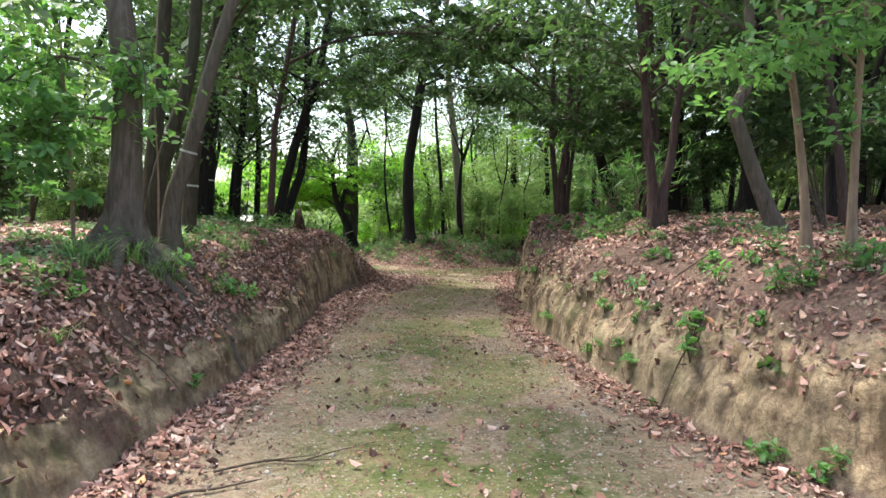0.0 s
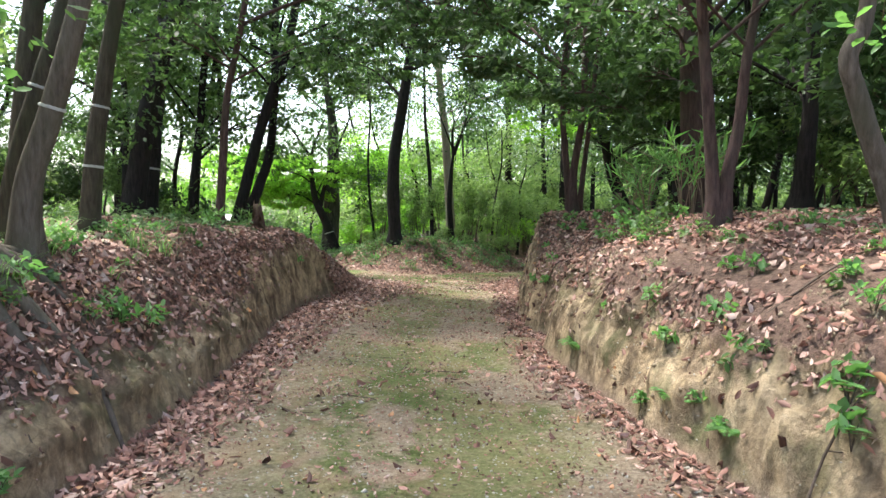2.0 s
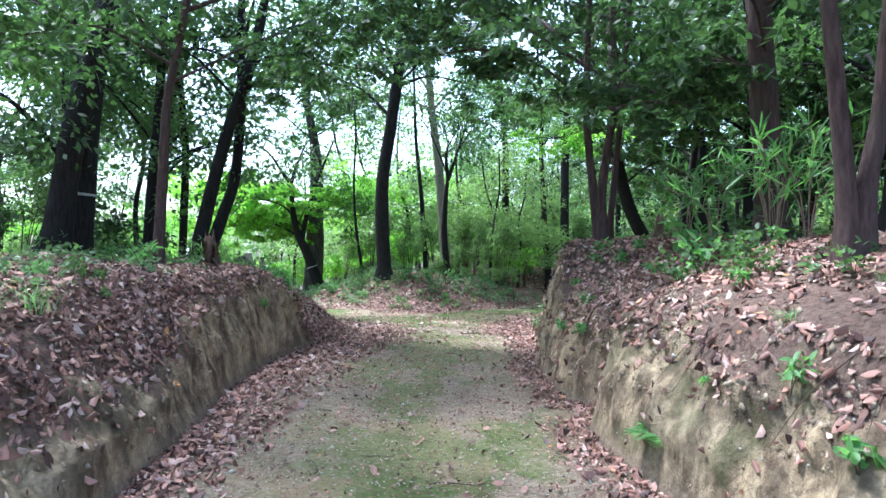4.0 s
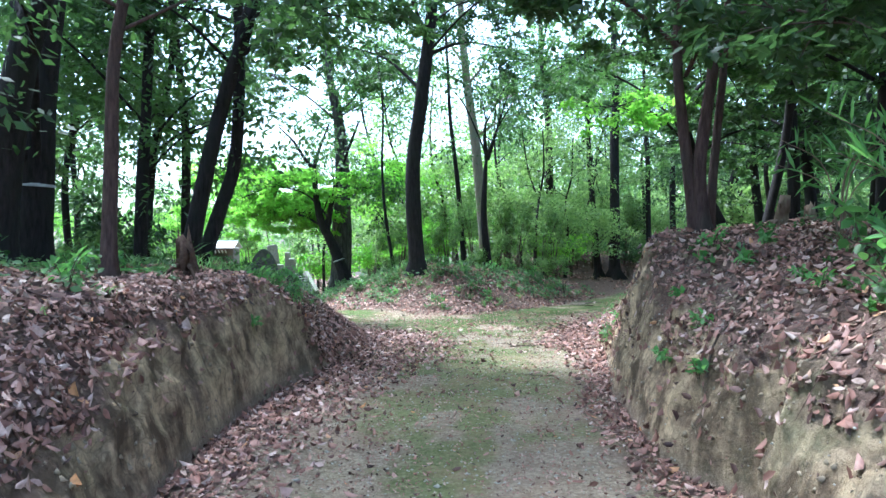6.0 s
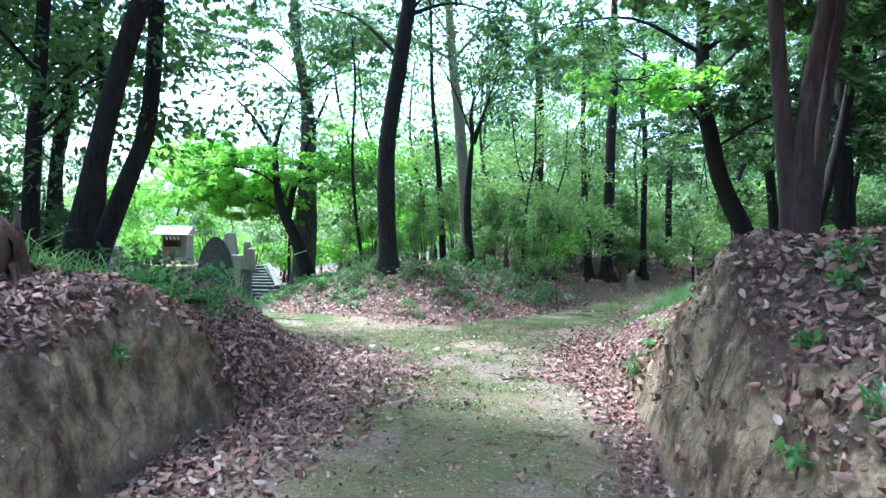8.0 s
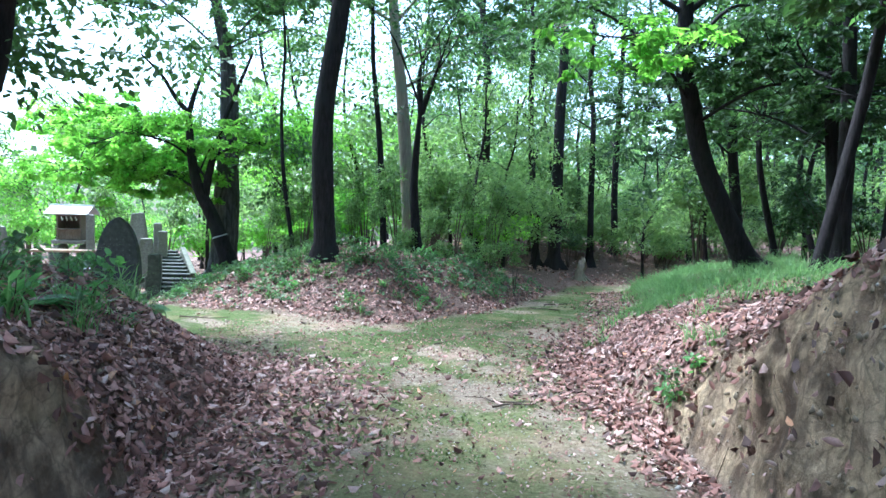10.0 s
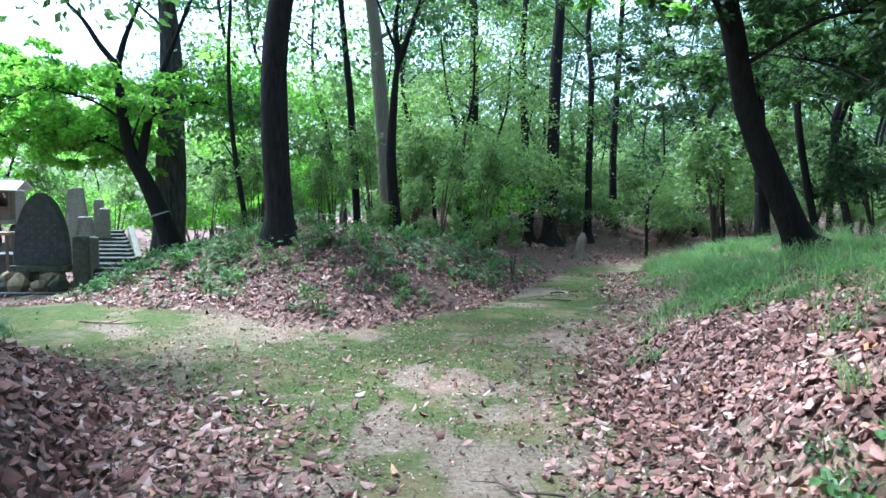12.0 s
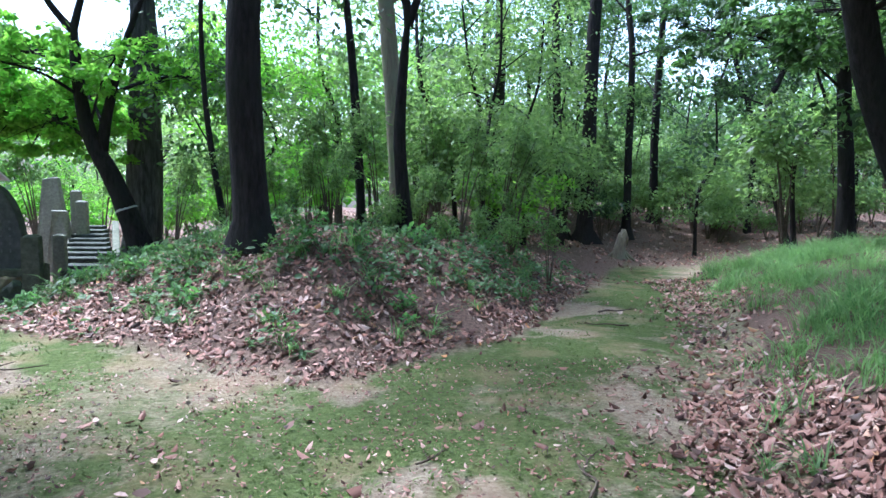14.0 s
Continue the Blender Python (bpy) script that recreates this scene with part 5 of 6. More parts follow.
stump(-2.3, 12.2, 0.085, 0.26, ROOT, "torn reddish stump with old roots on the bank", 0.14, 1, 0.6)
stump(3.02, 12.0, 0.05, 0.22, BARK_TAN, "pale broken stump on the bank", 0.06, 2, 0.6)
stump(3.25, 12.05, 0.04, 0.14, BARK_TAN, "small pale broken stump on the bank", 0.05, 3, 0.6)
stump(6.5, 28.6, 0.14, 0.55, BARK_PALE, "pale cut stump beside the far path", 0.1, 4, 0.8)


def log(pts, r0, label):
    p = np.array(pts, float)
    root = thing("fallen_log", tuple(p[0]), label, "log")
    part("wood", tube("log", p - p[0], [r0, r0 * 0.9, r0 * 0.6], BARK_DARK, 10, 16, 0, 0.1, 9), root)


log([(12.4, 38, 0.1), (14, 38.3, 0.2), (16.2, 38, 0.15)], 0.14, "dark fallen trunk lying across the far path side")
log([(12.8, 37.2, height(12.8, 37.2) + 0.05), (13.6, 37.6, 0.3), (14.2, 38, 0.9)], 0.06, "dark leaning dead branch in the far woods")


def bank_root(pts, r0, seed):
    p = np.array(pts, float)
    root = thing("bare_root", tuple(p[0]), "bare brown root trailing down the cut bank", "root", "bank roots")
    part("root", tube("root", p - p[0], [r0, r0 * 0.8, r0 * 0.4], ROOT, 6, 14, 0, 0.12, seed), root)


def on_bank(side, y, d, out=0.01):
    f = np.interp(y, *(FOOT_L if side < 0 else FOOT_R))
    x = f + side * d
    return np.array([x - side * out, y, height(x, y) + out])


rr = np.random.default_rng(91)
for k in range(12):
    side, y = (-1, rr.uniform(4, 13.6)) if k % 2 else (1, rr.uniform(4, 13.4))
    d0 = rr.uniform(0.35, 0.6)
    dy = rr.normal(0, 0.15)
    bank_root([on_bank(side, y, d0, 0.0), on_bank(side, y + dy * 0.5, d0 * 0.6, 0.03), on_bank(side, y + dy, d0 * 0.3, 0.05)], rr.uniform(0.002, 0.004), k)
for k in range(9):
    y = rr.uniform(11.6, 13.0)
    bank_root([on_bank(1, y, rr.uniform(0.5, 0.6), 0.0), on_bank(1, y + rr.normal(0, .04), 0.45, 0.015), on_bank(1, y + rr.normal(0, .06), 0.36, 0.02)],
              rr.uniform(0.004, 0.009), 50 + k)


# ---- small plants ----
def seedling(seed, tall, leaves, size, mat, label, wide=0.5):
    r = np.random.default_rng(seed)
    root = tagged(new("seedling"), label, "plant", "seedlings on the banks")
    for s in range(3):
        a = r.uniform(0, 6.28)
        e = np.array([math.cos(a) * tall * 0.45, math.sin(a) * tall * 0.45, tall * r.uniform(0.6, 1.0)])
        part("stem", tube("stem", [np.array([0, 0, -0.03]), e * np.array([.4, .4, .6]), e], [0.004, 0.003, 0.002], TWIG, 4, 5), root)
        n = leaves // 3
        f = r.uniform(0.35, 1.05, n)[:, None]
        c = e * f + r.normal(0, 0.2 * tall, (n, 3)) * np.array([1, 1, 0.35])
        head = (c - e * f) * np.array([1, 1, 0.2]) + r.normal(0, 0.05, (n, 3))
        L = size * r.uniform(0.7, 1.3, n)
        part("foliage", blades("foliage", c, head, np.array([0, 0, 1.0]) + r.normal(0, 0.3, (n, 3)), L, L * wide, mat), root)
    return root


def fern(seed, size, fronds, mat, label):
    r = np.random.default_rng(seed)
    root = tagged(new("fern"), label, "fern", "ferns on the banks")
    for k in range(fronds):
        a = r.uniform(0, 6.28)
        dirv = np.array([math.cos(a), math.sin(a), 0])
        n = 13
        t = np.linspace(0.15, 1, n)[:, None]
        lift = r.uniform(0.35, 0.8)
        line = dirv * t * size + np.array([0, 0, 1.0]) * (lift * t - 0.55 * t * t) * size
        tang = np.gradient(line, axis=0)
        side = np.cross(tang, [0, 0, 1.0])
        side /= np.linalg.norm(side, axis=1)[:, None]
        L = size * 0.42 * np.sin(np.linspace(0.5, 2.9, n)) + 0.01
        c = np.concatenate([line + side * L[:, None] * 0.5, line - side * L[:, None] * 0.5])
        head = np.concatenate([side, -side]) + 0.3 * np.concatenate([tang, tang]) / size
        LL = np.concatenate([L, L])
        part("frond", blades("frond", c, head, np.tile([0, 0, 1.0], (2 * n, 1)), LL, np.full(2 * n, size * 0.085), mat), root)
    return root


PLANTS = [seedling(601, 0.14, 24, 0.075, LEAF_SEEDLING, "bright green broad-leaved seedling in leaf litter"), seedling(602, 0.22, 36, 0.07, LEAF_SEEDLING, "bushy green seedling on the bank"),
          seedling(603, 0.10, 15, 0.06, LEAF_MID, "small dark green seedling in leaf litter"), seedling(604, 0.3, 48, 0.06, LEAF_MID, "leafy green sapling on the bank", 0.6),
          fern(605, 0.24, 8, LEAF_SEEDLING, "light green fern on the bank"), fern(606, 0.34, 9, GRASS, "green fern at the bank edge")]


def grass_tuft(seed, tall, n, mat, label):
    r = np.random.default_rng(seed)
    root = tagged(new("grass_tuft"), label, "grass", "grass tufts")
    part("tuft", grass_mesh("tuft", r.normal(0, 0.05 * tall / 0.3, n), r.normal(0, 0.05 * tall / 0.3, n), np.zeros(n) - 0.02, tall, mat, r), root)
    return root


def grass_mesh(name, x, y, z, tall, mat, r, width=0.009):
    """Arching blades, each a strip in three pieces."""
    n = len(x)
    a = r.uniform(0, 6.28, n)
    h = tall * r.uniform(0.5, 1.2, n)
    bend = h * r.uniform(0.3, 1.6, n)
    w = width * r.uniform(0.6, 1.4, n)
    rows = []
    for t, k in ((0, 1.0), (0.4, 0.9), (0.75, 0.65), (1.0, 0.08)):
        cx, cy = x + np.cos(a) * bend * t * t, y + np.sin(a) * bend * t * t
        cz = z + h * (t - 0.35 * t ** 3)
        for s in (-1, 1):
            rows.append(np.stack([cx - s * np.sin(a) * w * k * 0.5, cy + s * np.cos(a) * w * k * 0.5, cz], 1))
    v = np.stack(rows, 1).reshape(-1, 3)
    b = np.arange(n)[:, None] * 8
    f = np.concatenate([b + np.array([[2 * k, 2 * k + 1, 2 * k + 3, 2 * k + 2]]) for k in range(3)], 0)
    return mesh_from(name, v, f, mat, False)


PLANTS.append(grass_tuft(607, 0.30, 46, GRASS, "tuft of long green grass on the bank"))
PLANTS.append(grass_tuft(608, 0.16, 34, GRASS, "small tuft of green grass in leaf litter"))
PLANTS.append(fern(609, 0.17, 7, LEAF_SEEDLING, "small bright fern rooted in the cut clay"))
first = [(2.3, 6.4), (1.9, 6.1), (2.3, 5.6), (2.7, 5.3), (-2.6, 13.9), (-3.1, 14.6), (-2.75, 5.3), (-2.2, 7.0), (1.5, 8.0)]
for p, (x, y) in zip(PLANTS, first):
    p.location = (x, y, height(x, y) - 0.01)


def plant(kind, x, y, size=1.0):
    g = height(x, y)
    return copy_thing(PLANTS[kind], Matrix.Translation((x, y, g - 0.01)) @ Matrix.Rotation(rr.uniform(0, 6.28), 4, "Z") @ Matrix.Scale(size, 4))


for kind, x, y, s in ((8, 1.68, 6.28, 0.75), (8, 1.76, 5.56, 0.8), (0, 1.74, 5.62, 0.7), (0, 1.99, 4.94, 1.3), (0, 1.93, 4.82, 1.1), (2, 1.84, 5.75, 1.2), (2, 1.92, 5.6, 1.1), (0, 2.2, 4.37, 0.9), (3, 2.49, 4.35, 1.0), (1, 2.42, 4.5, 0.9),
                      (2, 2.13, 4.05, 1.2), (2, 1.72, 5.01, 0.8), (0, 2.0, 3.83, 0.9), (1, 2.06, 3.72, 0.8), (0, 2.14, 3.5, 0.9), (1, 2.22, 3.42, 0.7), (8, 2.1, 3.6, 0.6), (0, 2.6, 5.3, 0.9),
                      (6, -2.41, 5.5, 1.0), (6, -2.53, 4.88, 1.1), (1, -2.21, 5.9, 1.0), (3, -2.15, 5.7, 0.7), (3, -1.98, 6.3, 0.7), (1, -1.94, 6.55, 0.9), (0, -1.72, 4.9, 0.8), (7, -2.22, 3.95, 1.0), (6, -2.7, 5.0, 0.9),
                      (0, 1.72, 5.95, 0.8), (0, 1.60, 6.55, 0.9), (0, 1.67, 7.56, 1.0), (1, 1.79, 7.06, 0.8), (0, 1.75, 6.52, 1.0), (0, 1.9, 5.74, 0.9), (0, -1.91, 6.56, 1.1), (1, -1.85, 6.9, 0.9), (0, -2.0, 6.75, 1.0),
                      (1, 2.21, 11.47, 0.9), (0, 1.6, 10.8, 0.8), (0, 1.63, 10.24, 0.9), (0, 2.09, 11.3, 0.9), (0, 1.8, 11.14, 0.7), (1, 1.76, 10.55, 0.7), (1, -3.03, 12.44, 1.3), (0, -1.66, 12.2, 0.8),
                      (3, 2.03, 14.1, 0.7), (1, 2.0, 14.2, 0.9), (3, 2.08, 14.35, 0.6), (1, 2.12, 14.0, 0.8), (6, 2.3, 14.1, 0.8), (6, 2.35, 14.5, 0.9), (6, -1.76, 14.2, 1.0), (7, -1.69, 14.7, 1.1), (6, -1.95, 14.5, 0.9),
                      (6, 2.41, 16.8, 0.6), (7, 2.5, 16.6, 1.2), (7, 1.14, 19.6, 1.2), (7, -0.15, 19.5, 1.2),
                      (3, 2.3, 8.6, 1.0), (3, 2.45, 8.9, 1.2), (3, 2.2, 8.3, 0.8), (1, 2.35, 9.3, 1.6), (3, 2.75, 9.5, 1.4), (3, 2.5, 9.7, 1.3),
                      (3, 2.9, 9.9, 1.3), (1, 2.6, 10.1, 1.8), (1, -2.5, 10.6, 1.3), (3, -2.6, 11.0, 1.0)):
    plant(kind, x, y, s)
for k in range(70):
    y = rr.uniform(3.8, 11)
    d = abs(rr.normal(0, 0.5)) + 0.62
    plant(int(rr.choice([0, 1, 2, 2, 3, 6, 7, 7])), float(np.interp(y, *FOOT_L)) - d, y, rr.uniform(0.6, 1.15))
for k in range(70):
    y = rr.uniform(3.6, 13.5)
    d = abs(rr.normal(0, 0.7)) + 0.5
    plant(int(rr.choice([0, 0, 1, 2, 2, 3, 7, 7])), float(np.interp(y, *FOOT_R)) + d, y, rr.uniform(0.5, 1.0))
for k in range(360):
    x, y = rr.uniform(-2.6, 4.2), rr.uniform(19.0, 24.6)
    if lie(np.array([x]), np.array([y]))[3][0] > 0.3 + 0.9 * rr.uniform() ** 2:
        plant(int(rr.choice([1, 3, 3, 6, 7, 7, 7])), x, y, rr.uniform(0.6, 1.3))
for k in range(110):
    x, y = rr.uniform(-4.6, -1.6), rr.uniform(12.2, 17.2)
    plant(int(rr.choice([6, 6, 7, 3, 1, 4])), min(x, float(np.interp(y, *FOOT_L)) - 0.7), y, rr.uniform(0.8, 1.3))
for k in range(36):
    x, y = rr.uniform(-3.4, -2.2), rr.uniform(21.4, 25)
    plant(int(rr.choice([7, 1, 3, 6])), x, y, rr.uniform(0.7, 1.1))


def bamboo_grass(x, y, size, seed):
    r = np.random.default_rng(seed)
    root = thing("bamboo_grass", (x, y, height(x, y)), "pale arching bamboo grass among the undergrowth", "bamboo grass", "bamboo grass")
    for k in range(7):
        a = r.uniform(0, 6.28)
        e = np.array([math.cos(a) * 0.5, math.sin(a) * 0.5, r.uniform(0.6, 1.0)]) * size
        p = [np.array([0, 0, -0.05]), e * np.array([.25, .25, .7]), e]
        stem = part("cane", tube("cane", p, [0.006, 0.005, 0.002], BARK_TAN, 5, 10), root)
        line = spline(p, 12)[5:]
        n = len(line) * 2
        c = np.repeat(line, 2, 0)
        head = r.normal(0, 0.6, (n, 3)) + e * 0.6
        L = r.uniform(0.14, 0.24, n)
        part("foliage", blades("foliage", c + head / np.linalg.norm(head, axis=1)[:, None] * L[:, None] * 0.5, head, np.array([0, 0, 1.0]) + r.normal(0, 0.4, (n, 3)), L, L * 0.11, LEAF_SEEDLING), stem)


for k, (x, y, s) in enumerate(((2.95, 9.35, 1.0), (2.75, 9.9, 0.9), (3.2, 9.7, 1.1), (2.9, 10.9, 0.8), (3.05, 9.0, 0.8))):
    bamboo_grass(x, y, s, 700 + k)


# ---- grass on the verge, litter, gravel and twigs ----
def grass_field():
    r = np.random.default_rng(61)
    n = 1500
    x, y = r.uniform(2.2, 8.5, n), r.uniform(14.9, 25, n)
    _, dl, dr, dm = lie(x, y)
    want = smooth(0.0, 0.7, dr + 0.35 * fbm(x, y, 0.8, 31) - 0.9 * smooth(17.6, 15.6, y)) * smooth(5.0, 2.5, dr)
    want = want * np.interp(fbm(x, y, 1.1, 32), [-0.7, 0.1], [0.12, 1])
    keep = (r.uniform(0, 1, n) < want) & (dr > 0.08)
    x, y = x[keep], y[keep]
    per = 44
    tall = np.repeat(0.08 + 0.30 * r.uniform(0, 1, len(x)) ** 1.5, per)
    gx = np.repeat(x, per) + r.normal(0, 0.075, len(tall))
    gy = np.repeat(y, per) + r.normal(0, 0.075, len(tall))
    me = grass_mesh("grass", gx, gy, lie(gx, gy)[0] - 0.01, tall, GRASS, r, 0.008)
    tagged(new("grass", me), "soft arching green grass on the verge", "grass", kind="stuff")


grass_field()


def moss_tufts():
    """Short upright moss and fine grass that give the green path its nap."""
    r = np.random.default_rng(66)
    n = 60000
    x, y = r.uniform(-5.5, 5.5, n), 13.6 + 10 * r.uniform(0, 1, n) ** 1.3
    z, dl, dr, dm = lie(x, y)
    middle = np.interp(y, [13.5, 18, 22, 26], [0.3, 0.9, 4.0, 5.6])
    want = np.maximum(np.exp(-((x - middle) / np.interp(y, [13.5, 17, 22], [0.95, 1.9, 1.2])) ** 2), smooth(-0.5, -2, x) * smooth(16.4, 17.6, y))
    want = want * smooth(-0.05, 0.35, fbm(x, y * 1.6, 0.5, 91) + 0.15) * (dm < -0.05) * (dr < 0.05) * (dl < 0.05)
    keep = r.uniform(0, 1, n) < 0.75 * want
    x, y, z = x[keep], y[keep], z[keep]
    me = grass_mesh("moss_tufts", x, y, z - 0.004, np.full(len(x), 0.028), MOSS, r, 0.011)
    tagged(new("moss_tufts", me), "short mossy nap on the green path", "moss", kind="stuff")


moss_tufts()


def weeds(label, n, xr, yr, weight, seed, size):
    """Low leafy weeds, too many to count: small rosettes of a few leaves each."""
    r = np.random.default_rng(seed)
    x, y = r.uniform(*xr, n), r.uniform(*yr, n)
    _, dl, dr, dm = lie(x, y)
    keep = r.uniform(0, 1, n) < weight(x, y, dl, dr, dm)
    x, y = x[keep], y[keep]
    per = 9
    gx, gy = np.repeat(x, per) + r.normal(0, 0.045, len(x) * per), np.repeat(y, per) + r.normal(0, 0.045, len(x) * per)
    lift = np.repeat(r.uniform(0.02, 0.16, len(x)), per) * r.uniform(0.3, 1.0, len(gx))
    c = np.stack([gx, gy, lie(gx, gy)[0] + lift], 1)
    head = np.stack([gx - np.repeat(x, per), gy - np.repeat(y, per), r.normal(0.01, 0.02, len(gx))], 1)
    L = size * r.uniform(0.6, 1.4, len(gx))
    me = blades("weeds", c, head, np.array([0, 0, 1.0]) + r.normal(0, 0.35, (len(gx), 3)), L, L * r.uniform(0.35, 0.6, len(gx)), LEAF_WEED)
    tagged(new("weeds", me), label, "weeds", kind="stuff")


weeds("low pale green weeds among dead leaves on the mound", 5200, (-3.2, 5.0), (18.6, 25.0),
      lambda x, y, dl, dr, dm: smooth(0.1, 0.8, dm) * np.interp(fbm(x, y, 0.9, 81), [-0.4, 0.5], [0.03, 0.6]), 820, 0.07)
weeds("low green weeds among dead leaves on the bank top", 2600, (-4.5, -1.5), (4.5, 17.0),
      lambda x, y, dl, dr, dm: smooth(0.5, 0.9, dl) * np.interp(fbm(x, y, 0.8, 82), [-0.1, 0.6], [0.02, 0.75]), 821, 0.06)
weeds("low green weeds along the bank crest", 1500, (1.8, 4.5), (4.0, 14.0),
      lambda x, y, dl, dr, dm: smooth(0.7, 1.1, dr) * np.interp(fbm(x, y, 0.9, 83), [0.0, 0.6], [0.0, 0.4]), 822, 0.06)


def litter(name, label, n, xr, yr, weight, seed, size=(0.034, 0.092)):
    r = np.random.default_rng(seed)
    x, y = r.uniform(*xr, n), r.uniform(*yr, n)
    z, dl, dr, dm = lie(x, y)
    keep = r.uniform(0, 1, n) < weight(x, y, dl, dr, dm)
    x, y, z = x[keep], y[keep], z[keep]
    e = 0.03
    nx, ny = (lie(x - e, y)[0] - lie(x + e, y)[0]) / (2 * e), (lie(x, y - e)[0] - lie(x, y + e)[0]) / (2 * e)
    # few leaves cling to the steep cut
    lies = r.uniform(0, 1, len(x)) < np.where(x < 0, 0.3 + 0.5 * smooth(12.8, 13.4, y), 0.05 + 0.2 * smooth(8.5, 10, y)) + smooth(2.6, 1.1, np.hypot(nx, ny))
    x, y, z, nx, ny = x[lies], y[lies], z[lies], nx[lies], ny[lies]
    m = len(x)
    x, z = cut(x, y)[:2]
    nor = np.stack([nx, ny, np.ones(m)], 1)
    nor /= np.linalg.norm(nor, axis=1)[:, None]
    nor = nor + r.normal(0, 0.42, (m, 3))
    head = r.normal(0, 1, (m, 3))
    head -= nor * (head * nor).sum(1)[:, None] / (nor * nor).sum(1)[:, None]
    L = size[0] + (size[1] - size[0]) * r.uniform(0, 1, m) ** 1.6
    c = np.stack([x, y, z], 1) + nor / np.linalg.norm(nor, axis=1)[:, None] * r.uniform(0.004, 0.03, m)[:, None]
    me = blades(name, c, head, nor, L, L * r.uniform(0.30, 0.48, m), LITTER, 0.34, 0.2)
    tagged(new(name, me), label, "leaf litter", kind="stuff")


litter("leaf_litter", "brown dead leaves covering the bank top", 175000, (-6, -0.9), (2.5, 17.5),
       lambda x, y, dl, dr, dm: smooth(0.14, 0.34, dl + 0.3 * (dl > 0) * smooth(12.6, 13.4, y)) * np.interp(waves(x, y, 0.9, 71), [-0.6, 0.3], [0.3, 1.0]) * smooth(6, 2.0, dl) * smooth(18, 16, y) + 0.07 * (dl > 0) * (dl < 0.25), 801)
litter("leaf_litter", "pinkish-brown dead leaves on the bank slope", 175000, (1.2, 6), (2.5, 17.5),
       lambda x, y, dl, dr, dm: (smooth(0.45, 0.95, dr + 0.5 * smooth(13.2, 15, y)) * np.interp(waves(x, y, 1.1, 72), [-0.5, 0.35], [0.18, 1.0]) * smooth(5, 2.0, dr) * smooth(17.3, 16, y - 0.3 * dr) * (1 - 0.82 * smooth(1.35, 0.85, dr) * smooth(9.5, 7.5, y)) + np.where(y < 9, 0.012, 0.045) * (dr > 0.1) * (dr < 0.8))
       * np.where((y > 10) & (y < 13.5), 0.8, 1.0) + 0.09 * (y > 9.8) * (y < 13.6) * (dr > 0.2), 802, (0.032, 0.085))
litter("leaf_litter", "brown dead leaves drifted along the path edges", 110000, (-2.2, 3.6), (2.5, 18.0),
       lambda x, y, dl, dr, dm: (dl <= 0.02) * (dr <= 0.5) * (smooth(np.interp(y, [4, 9, 11, 15, 16.3, 17.5], [0.6, 0.75, 1.2, 1.5, 1.4, 0.6]), 0.08, x - np.interp(y, *FOOT_L)) * np.interp(y, [15.4, 17.2], [0.95, 0.1])
       + smooth(np.interp(y, [4, 8, 10, 13.5, 15, 17], [0.6, 0.55, 0.4, 0.55, 1.0, 0.5]), 0.05, np.interp(y, *FOOT_R) - x) * np.interp(y, [5, 8, 13, 14.5, 17], [0.45, 0.6, 0.7, 1.0, 0.6]) + 0.02), 803, (0.032, 0.09))
litter("leaf_litter", "brown dead leaves covering the mound", 90000, (-4, 6), (18, 26),
       lambda x, y, dl, dr, dm: smooth(-0.12, 0.25, dm) * np.interp(waves(x, y, 0.8, 73), [-0.7, 0.4], [0.15, 0.75]) * smooth(26, 22, y), 804)
litter("leaf_litter", "dead leaves drifted along the verge", 30000, (1.4, 6.5), (15.5, 25),
       lambda x, y, dl, dr, dm: smooth(0.75, 0.1, np.abs(x - np.interp(y, *FOOT_R) + 0.05 + 0.25 * fbm(x, y, 0.7, 41))) * 0.55, 808)
litter("leaf_litter", "scattered dead leaves on the far path", 9000, (-6, 9), (17.0, 32), lambda x, y, dl, dr, dm: 0.10 + 0.5 * smooth(27, 30, y), 805)

litter("leaf_litter", "dead leaves strewn thinly over the forest floor", 60000, (-20, 22), (-9, 42),
       lambda x, y, dl, dr, dm: ((dl > 2.2) | (dr > 2.4) | (y < 2.6) & ((dl > 0.4) | (dr > 0.5)) | (y > 27)) * 0.8, 806, (0.07, 0.15))
litter("leaf_crumbs", "crumbled leaf scraps trodden into the path", 75000, (-1.8, 3.2), (2.4, 19.0), lambda x, y, dl, dr, dm: (dl < 0.05) * (dr < 0.05) * np.interp(waves(x, y, 0.7, 79), [-0.6, 0.5], [0.25, 1]),
       807, (0.007, 0.034))



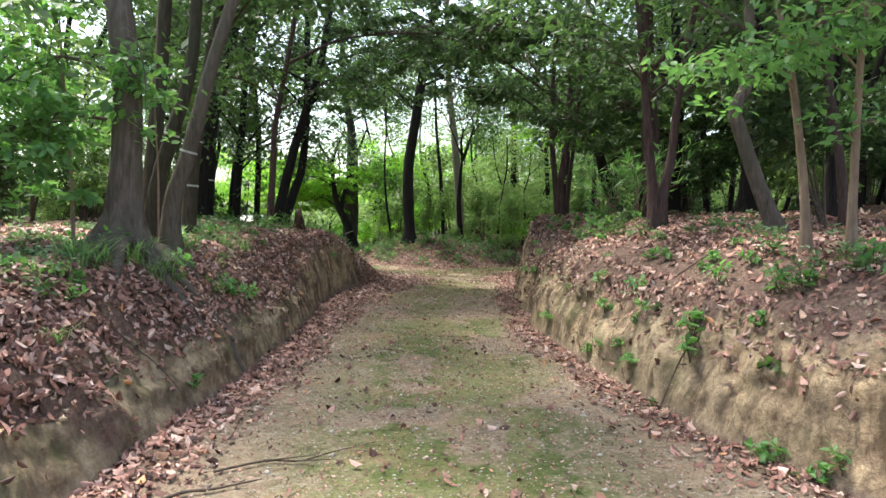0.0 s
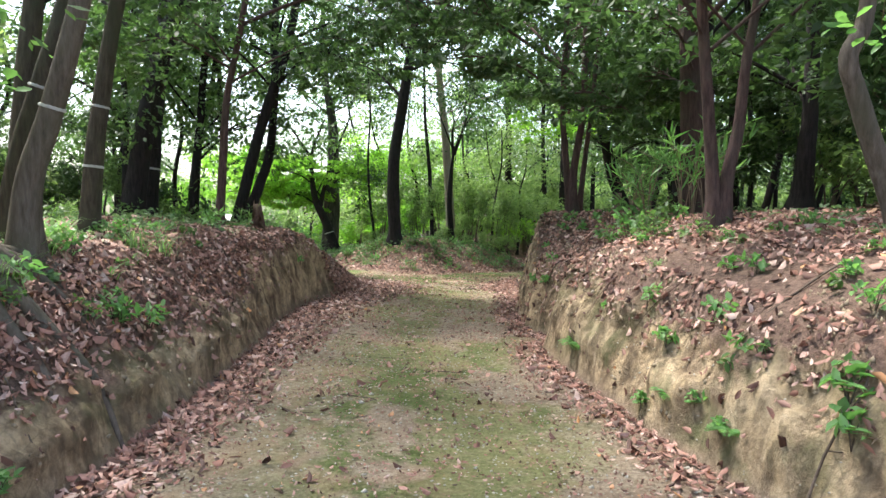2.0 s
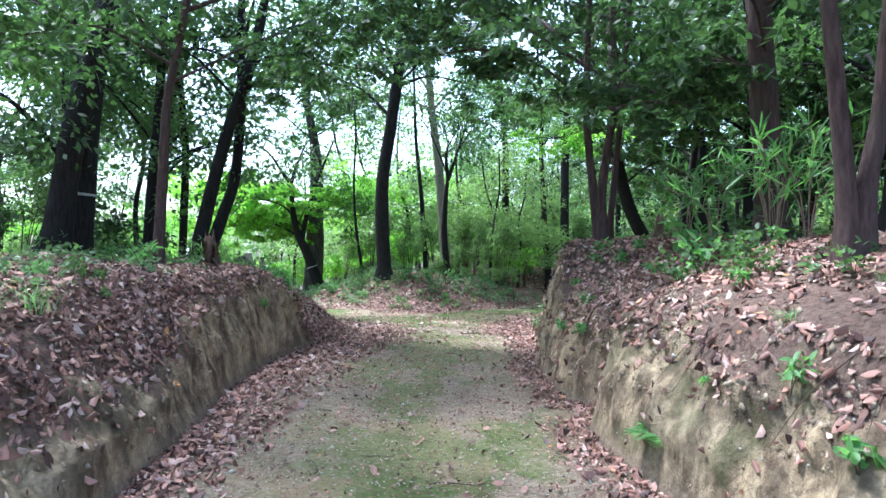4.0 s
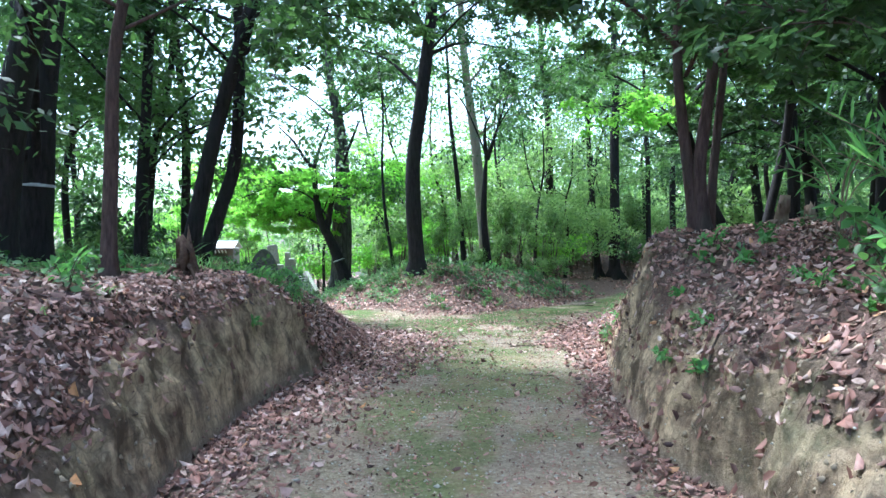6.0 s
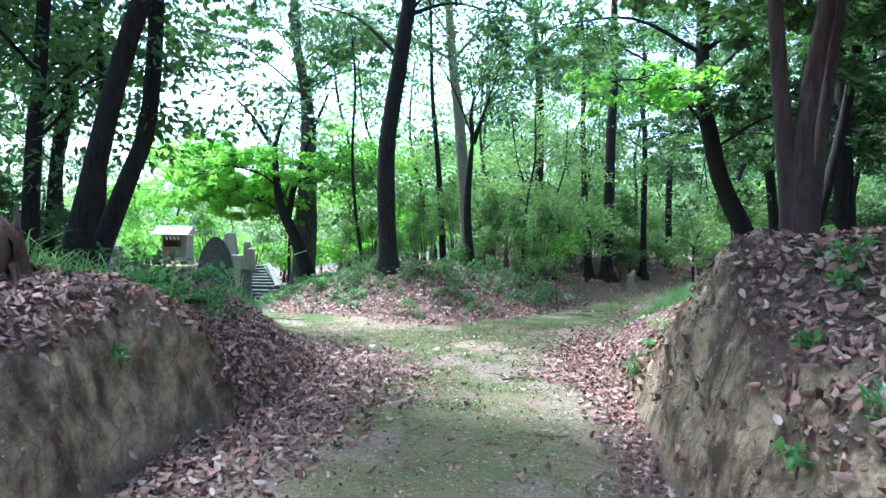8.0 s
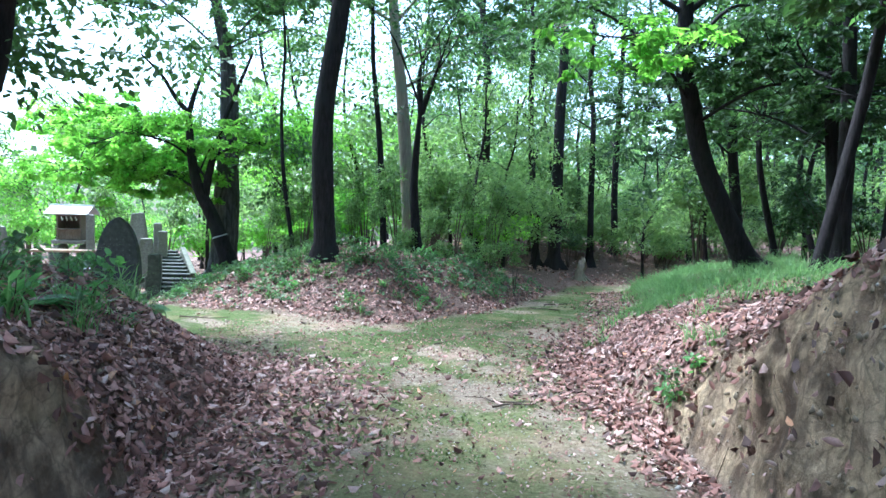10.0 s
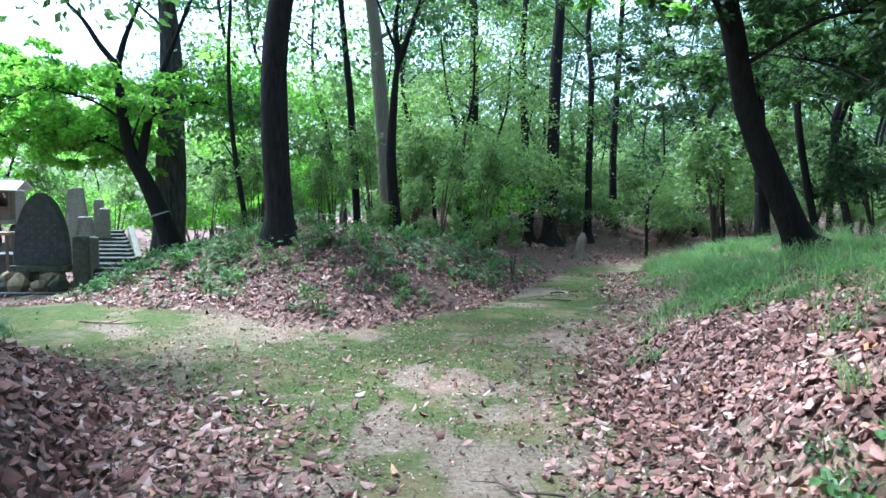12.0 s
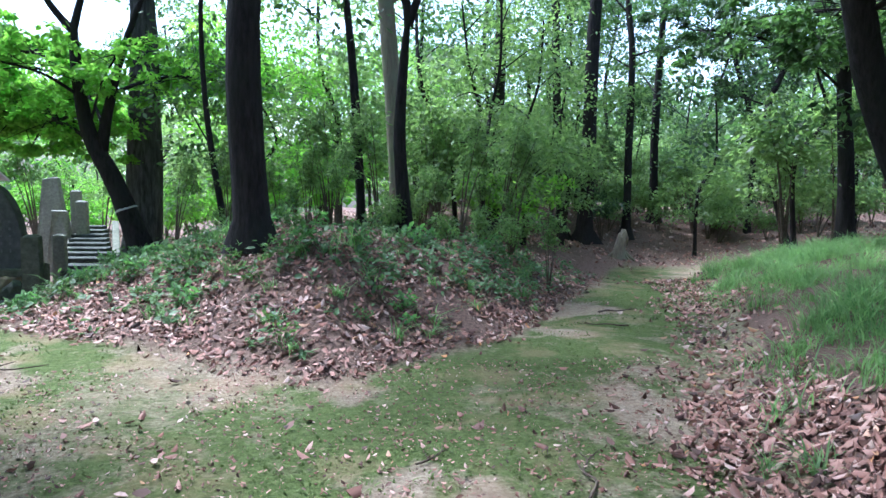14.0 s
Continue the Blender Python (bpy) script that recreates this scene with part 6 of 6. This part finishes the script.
def clods():
    """Crumbs and lumps of clay that stand out of the cut faces."""
    r = np.random.default_rng(64)
    n = 6500
    side = np.where(r.uniform(0, 1, n) < 0.62, 1, -1)
    y = r.uniform(3.0, 13.9, n)
    d = r.uniform(0.02, 0.62, n) ** 0.9
    x = np.where(side > 0, np.interp(y, *FOOT_R), np.interp(y, *FOOT_L)) + side * d
    keep = fbm(y, d, 0.5, 51) + 0.3 * (y > 9.5) * (side > 0) - 0.3 * (y < 8.5) * (side > 0) > -0.1
    x, y = x[keep], y[keep]
    x, z = cut(x, y)[:2]
    n = len(x)
    s = 0.004 + 0.018 * r.uniform(0, 1, n) ** 2.4
    o = np.array([(1, 0, 0), (-1, 0, 0), (0, 1, 0), (0, -1, 0), (0, 0, 1.3), (0, 0, -1.3)], float)
    v = np.stack([x, y, z], 1)[:, None] + o[None] * s[:, None, None] * r.uniform(0.5, 1.4, (n, 6, 1)) + r.normal(0, 0.25, (n, 6, 3)) * s[:, None, None]
    t = np.array([(0, 2, 4), (2, 1, 4), (1, 3, 4), (3, 0, 4), (2, 0, 5), (1, 2, 5), (3, 1, 5), (0, 3, 5)])
    me = mesh_from("clay_clods", v.reshape(-1, 3), (np.arange(n)[:, None, None] * 6 + t[None]).reshape(-1, 3), CLOD, False)
    tagged(new("clay_clods", me), "crumbling clay lumps on the cut banks", "clay", kind="stuff")


clods()


def gravel():
    r = np.random.default_rng(63)
    n = 5200
    x, y = r.uniform(-1.3, 1.9, n), 2.6 + 13.5 * r.uniform(0, 1, n) ** 1.4
    z = lie(x, y)[0]
    s = r.uniform(0.004, 0.012, n) * (1 + (r.uniform(0, 1, n) > 0.97) * 1.2)
    o = np.array([(1, 0, 0), (-1, 0, 0), (0, 1, 0), (0, -1, 0), (0, 0, .7), (0, 0, -.7)], float)
    v = np.stack([x, y, z + 0.002], 1)[:, None] + o[None] * s[:, None, None] * r.uniform(0.6, 1.3, (n, 6, 1))
    t = np.array([(0, 2, 4), (2, 1, 4), (1, 3, 4), (3, 0, 4), (2, 0, 5), (1, 2, 5), (3, 1, 5), (0, 3, 5)])
    me = mesh_from("gravel", v.reshape(-1, 3), (np.arange(n)[:, None, None] * 6 + t[None]).reshape(-1, 3), PEBBLE, False)
    tagged(new("gravel", me), "fine pale gravel strewn on the path", "gravel", kind="stuff")


gravel()


def twig(x, y, length, turn, r0, seed):
    r = np.random.default_rng(seed)
    root = thing("twig", (x, y, height(x, y)), "thin dry twig lying on the ground", "twig", "fallen twigs")
    p = []
    for t in np.linspace(-0.5, 0.5, 5):
        dx, dy = math.cos(turn) * t * length, math.sin(turn) * t * length
        dx, dy = dx + r.normal(0, 0.06 * length), dy + r.normal(0, 0.06 * length)
        p.append((dx, dy, height(x + dx, y + dy) - height(x, y) + r0 + 0.012))
    main = part("stick", tube("stick", p, [r0, r0 * 0.9, r0 * 0.7, r0 * 0.5, r0 * 0.25], TWIG, 5, 14, 0, 0.1, seed), root)
    for k in (1, 2, 3):
        if r.uniform() < 0.6:
            b, a = np.array(p[k]), turn + r.choice([-1, 1]) * r.uniform(0.4, 0.9)
            e = b + np.array([math.cos(a), math.sin(a), 0.12]) * length * r.uniform(0.15, 0.3)
            part("side_twig", tube("side_twig", [b, (b + e) / 2, e], [r0 * 0.6, r0 * 0.5, r0 * 0.2], TWIG, 4, 6), root)


for k, (x, y, l, a, s) in enumerate(((-0.75, 3.9, 0.95, 0.45, 0.008), (-1.15, 3.4, 0.5, 0.7, 0.011), (1.1, 14.7, 0.45, 0.3, 0.008), (0.95, 14.8, 0.4, 2.6, 0.007), (2.05, 4.9, 0.6, 0.2, 0.008),
                                     (2.5, 5.8, 0.8, 0.1, 0.008), (2.2, 10.6, 0.5, 0.4, 0.01), (1.85, 10.3, 0.45, 0.5, 0.009), (3.5, 21.3, 0.6, 0.2, 0.012), (3.0, 20.4, 0.5, 2.9, 0.01),
                                     (-1.9, 4.6, 0.5, 0.2, 0.006), (-1.95, 5.3, 0.45, 2.8, 0.006), (-2.0, 19.0, 0.7, 0.1, 0.01), (0.9, 17.2, 0.3, 1.0, 0.006), (1.55, 16.9, 0.5, 1.2, 0.008))):
    twig(x, y, l, a, s, 900 + k)
for k in range(30):
    y = rr.uniform(3.2, 17)
    x = rr.uniform(np.interp(y, *FOOT_L), np.interp(y, *FOOT_R)) if k % 3 else rr.uniform(1.9, 3.4)
    twig(float(x), float(y), rr.uniform(0.12, 0.4), rr.uniform(0, 3.1), rr.uniform(0.003, 0.006), 950 + k)
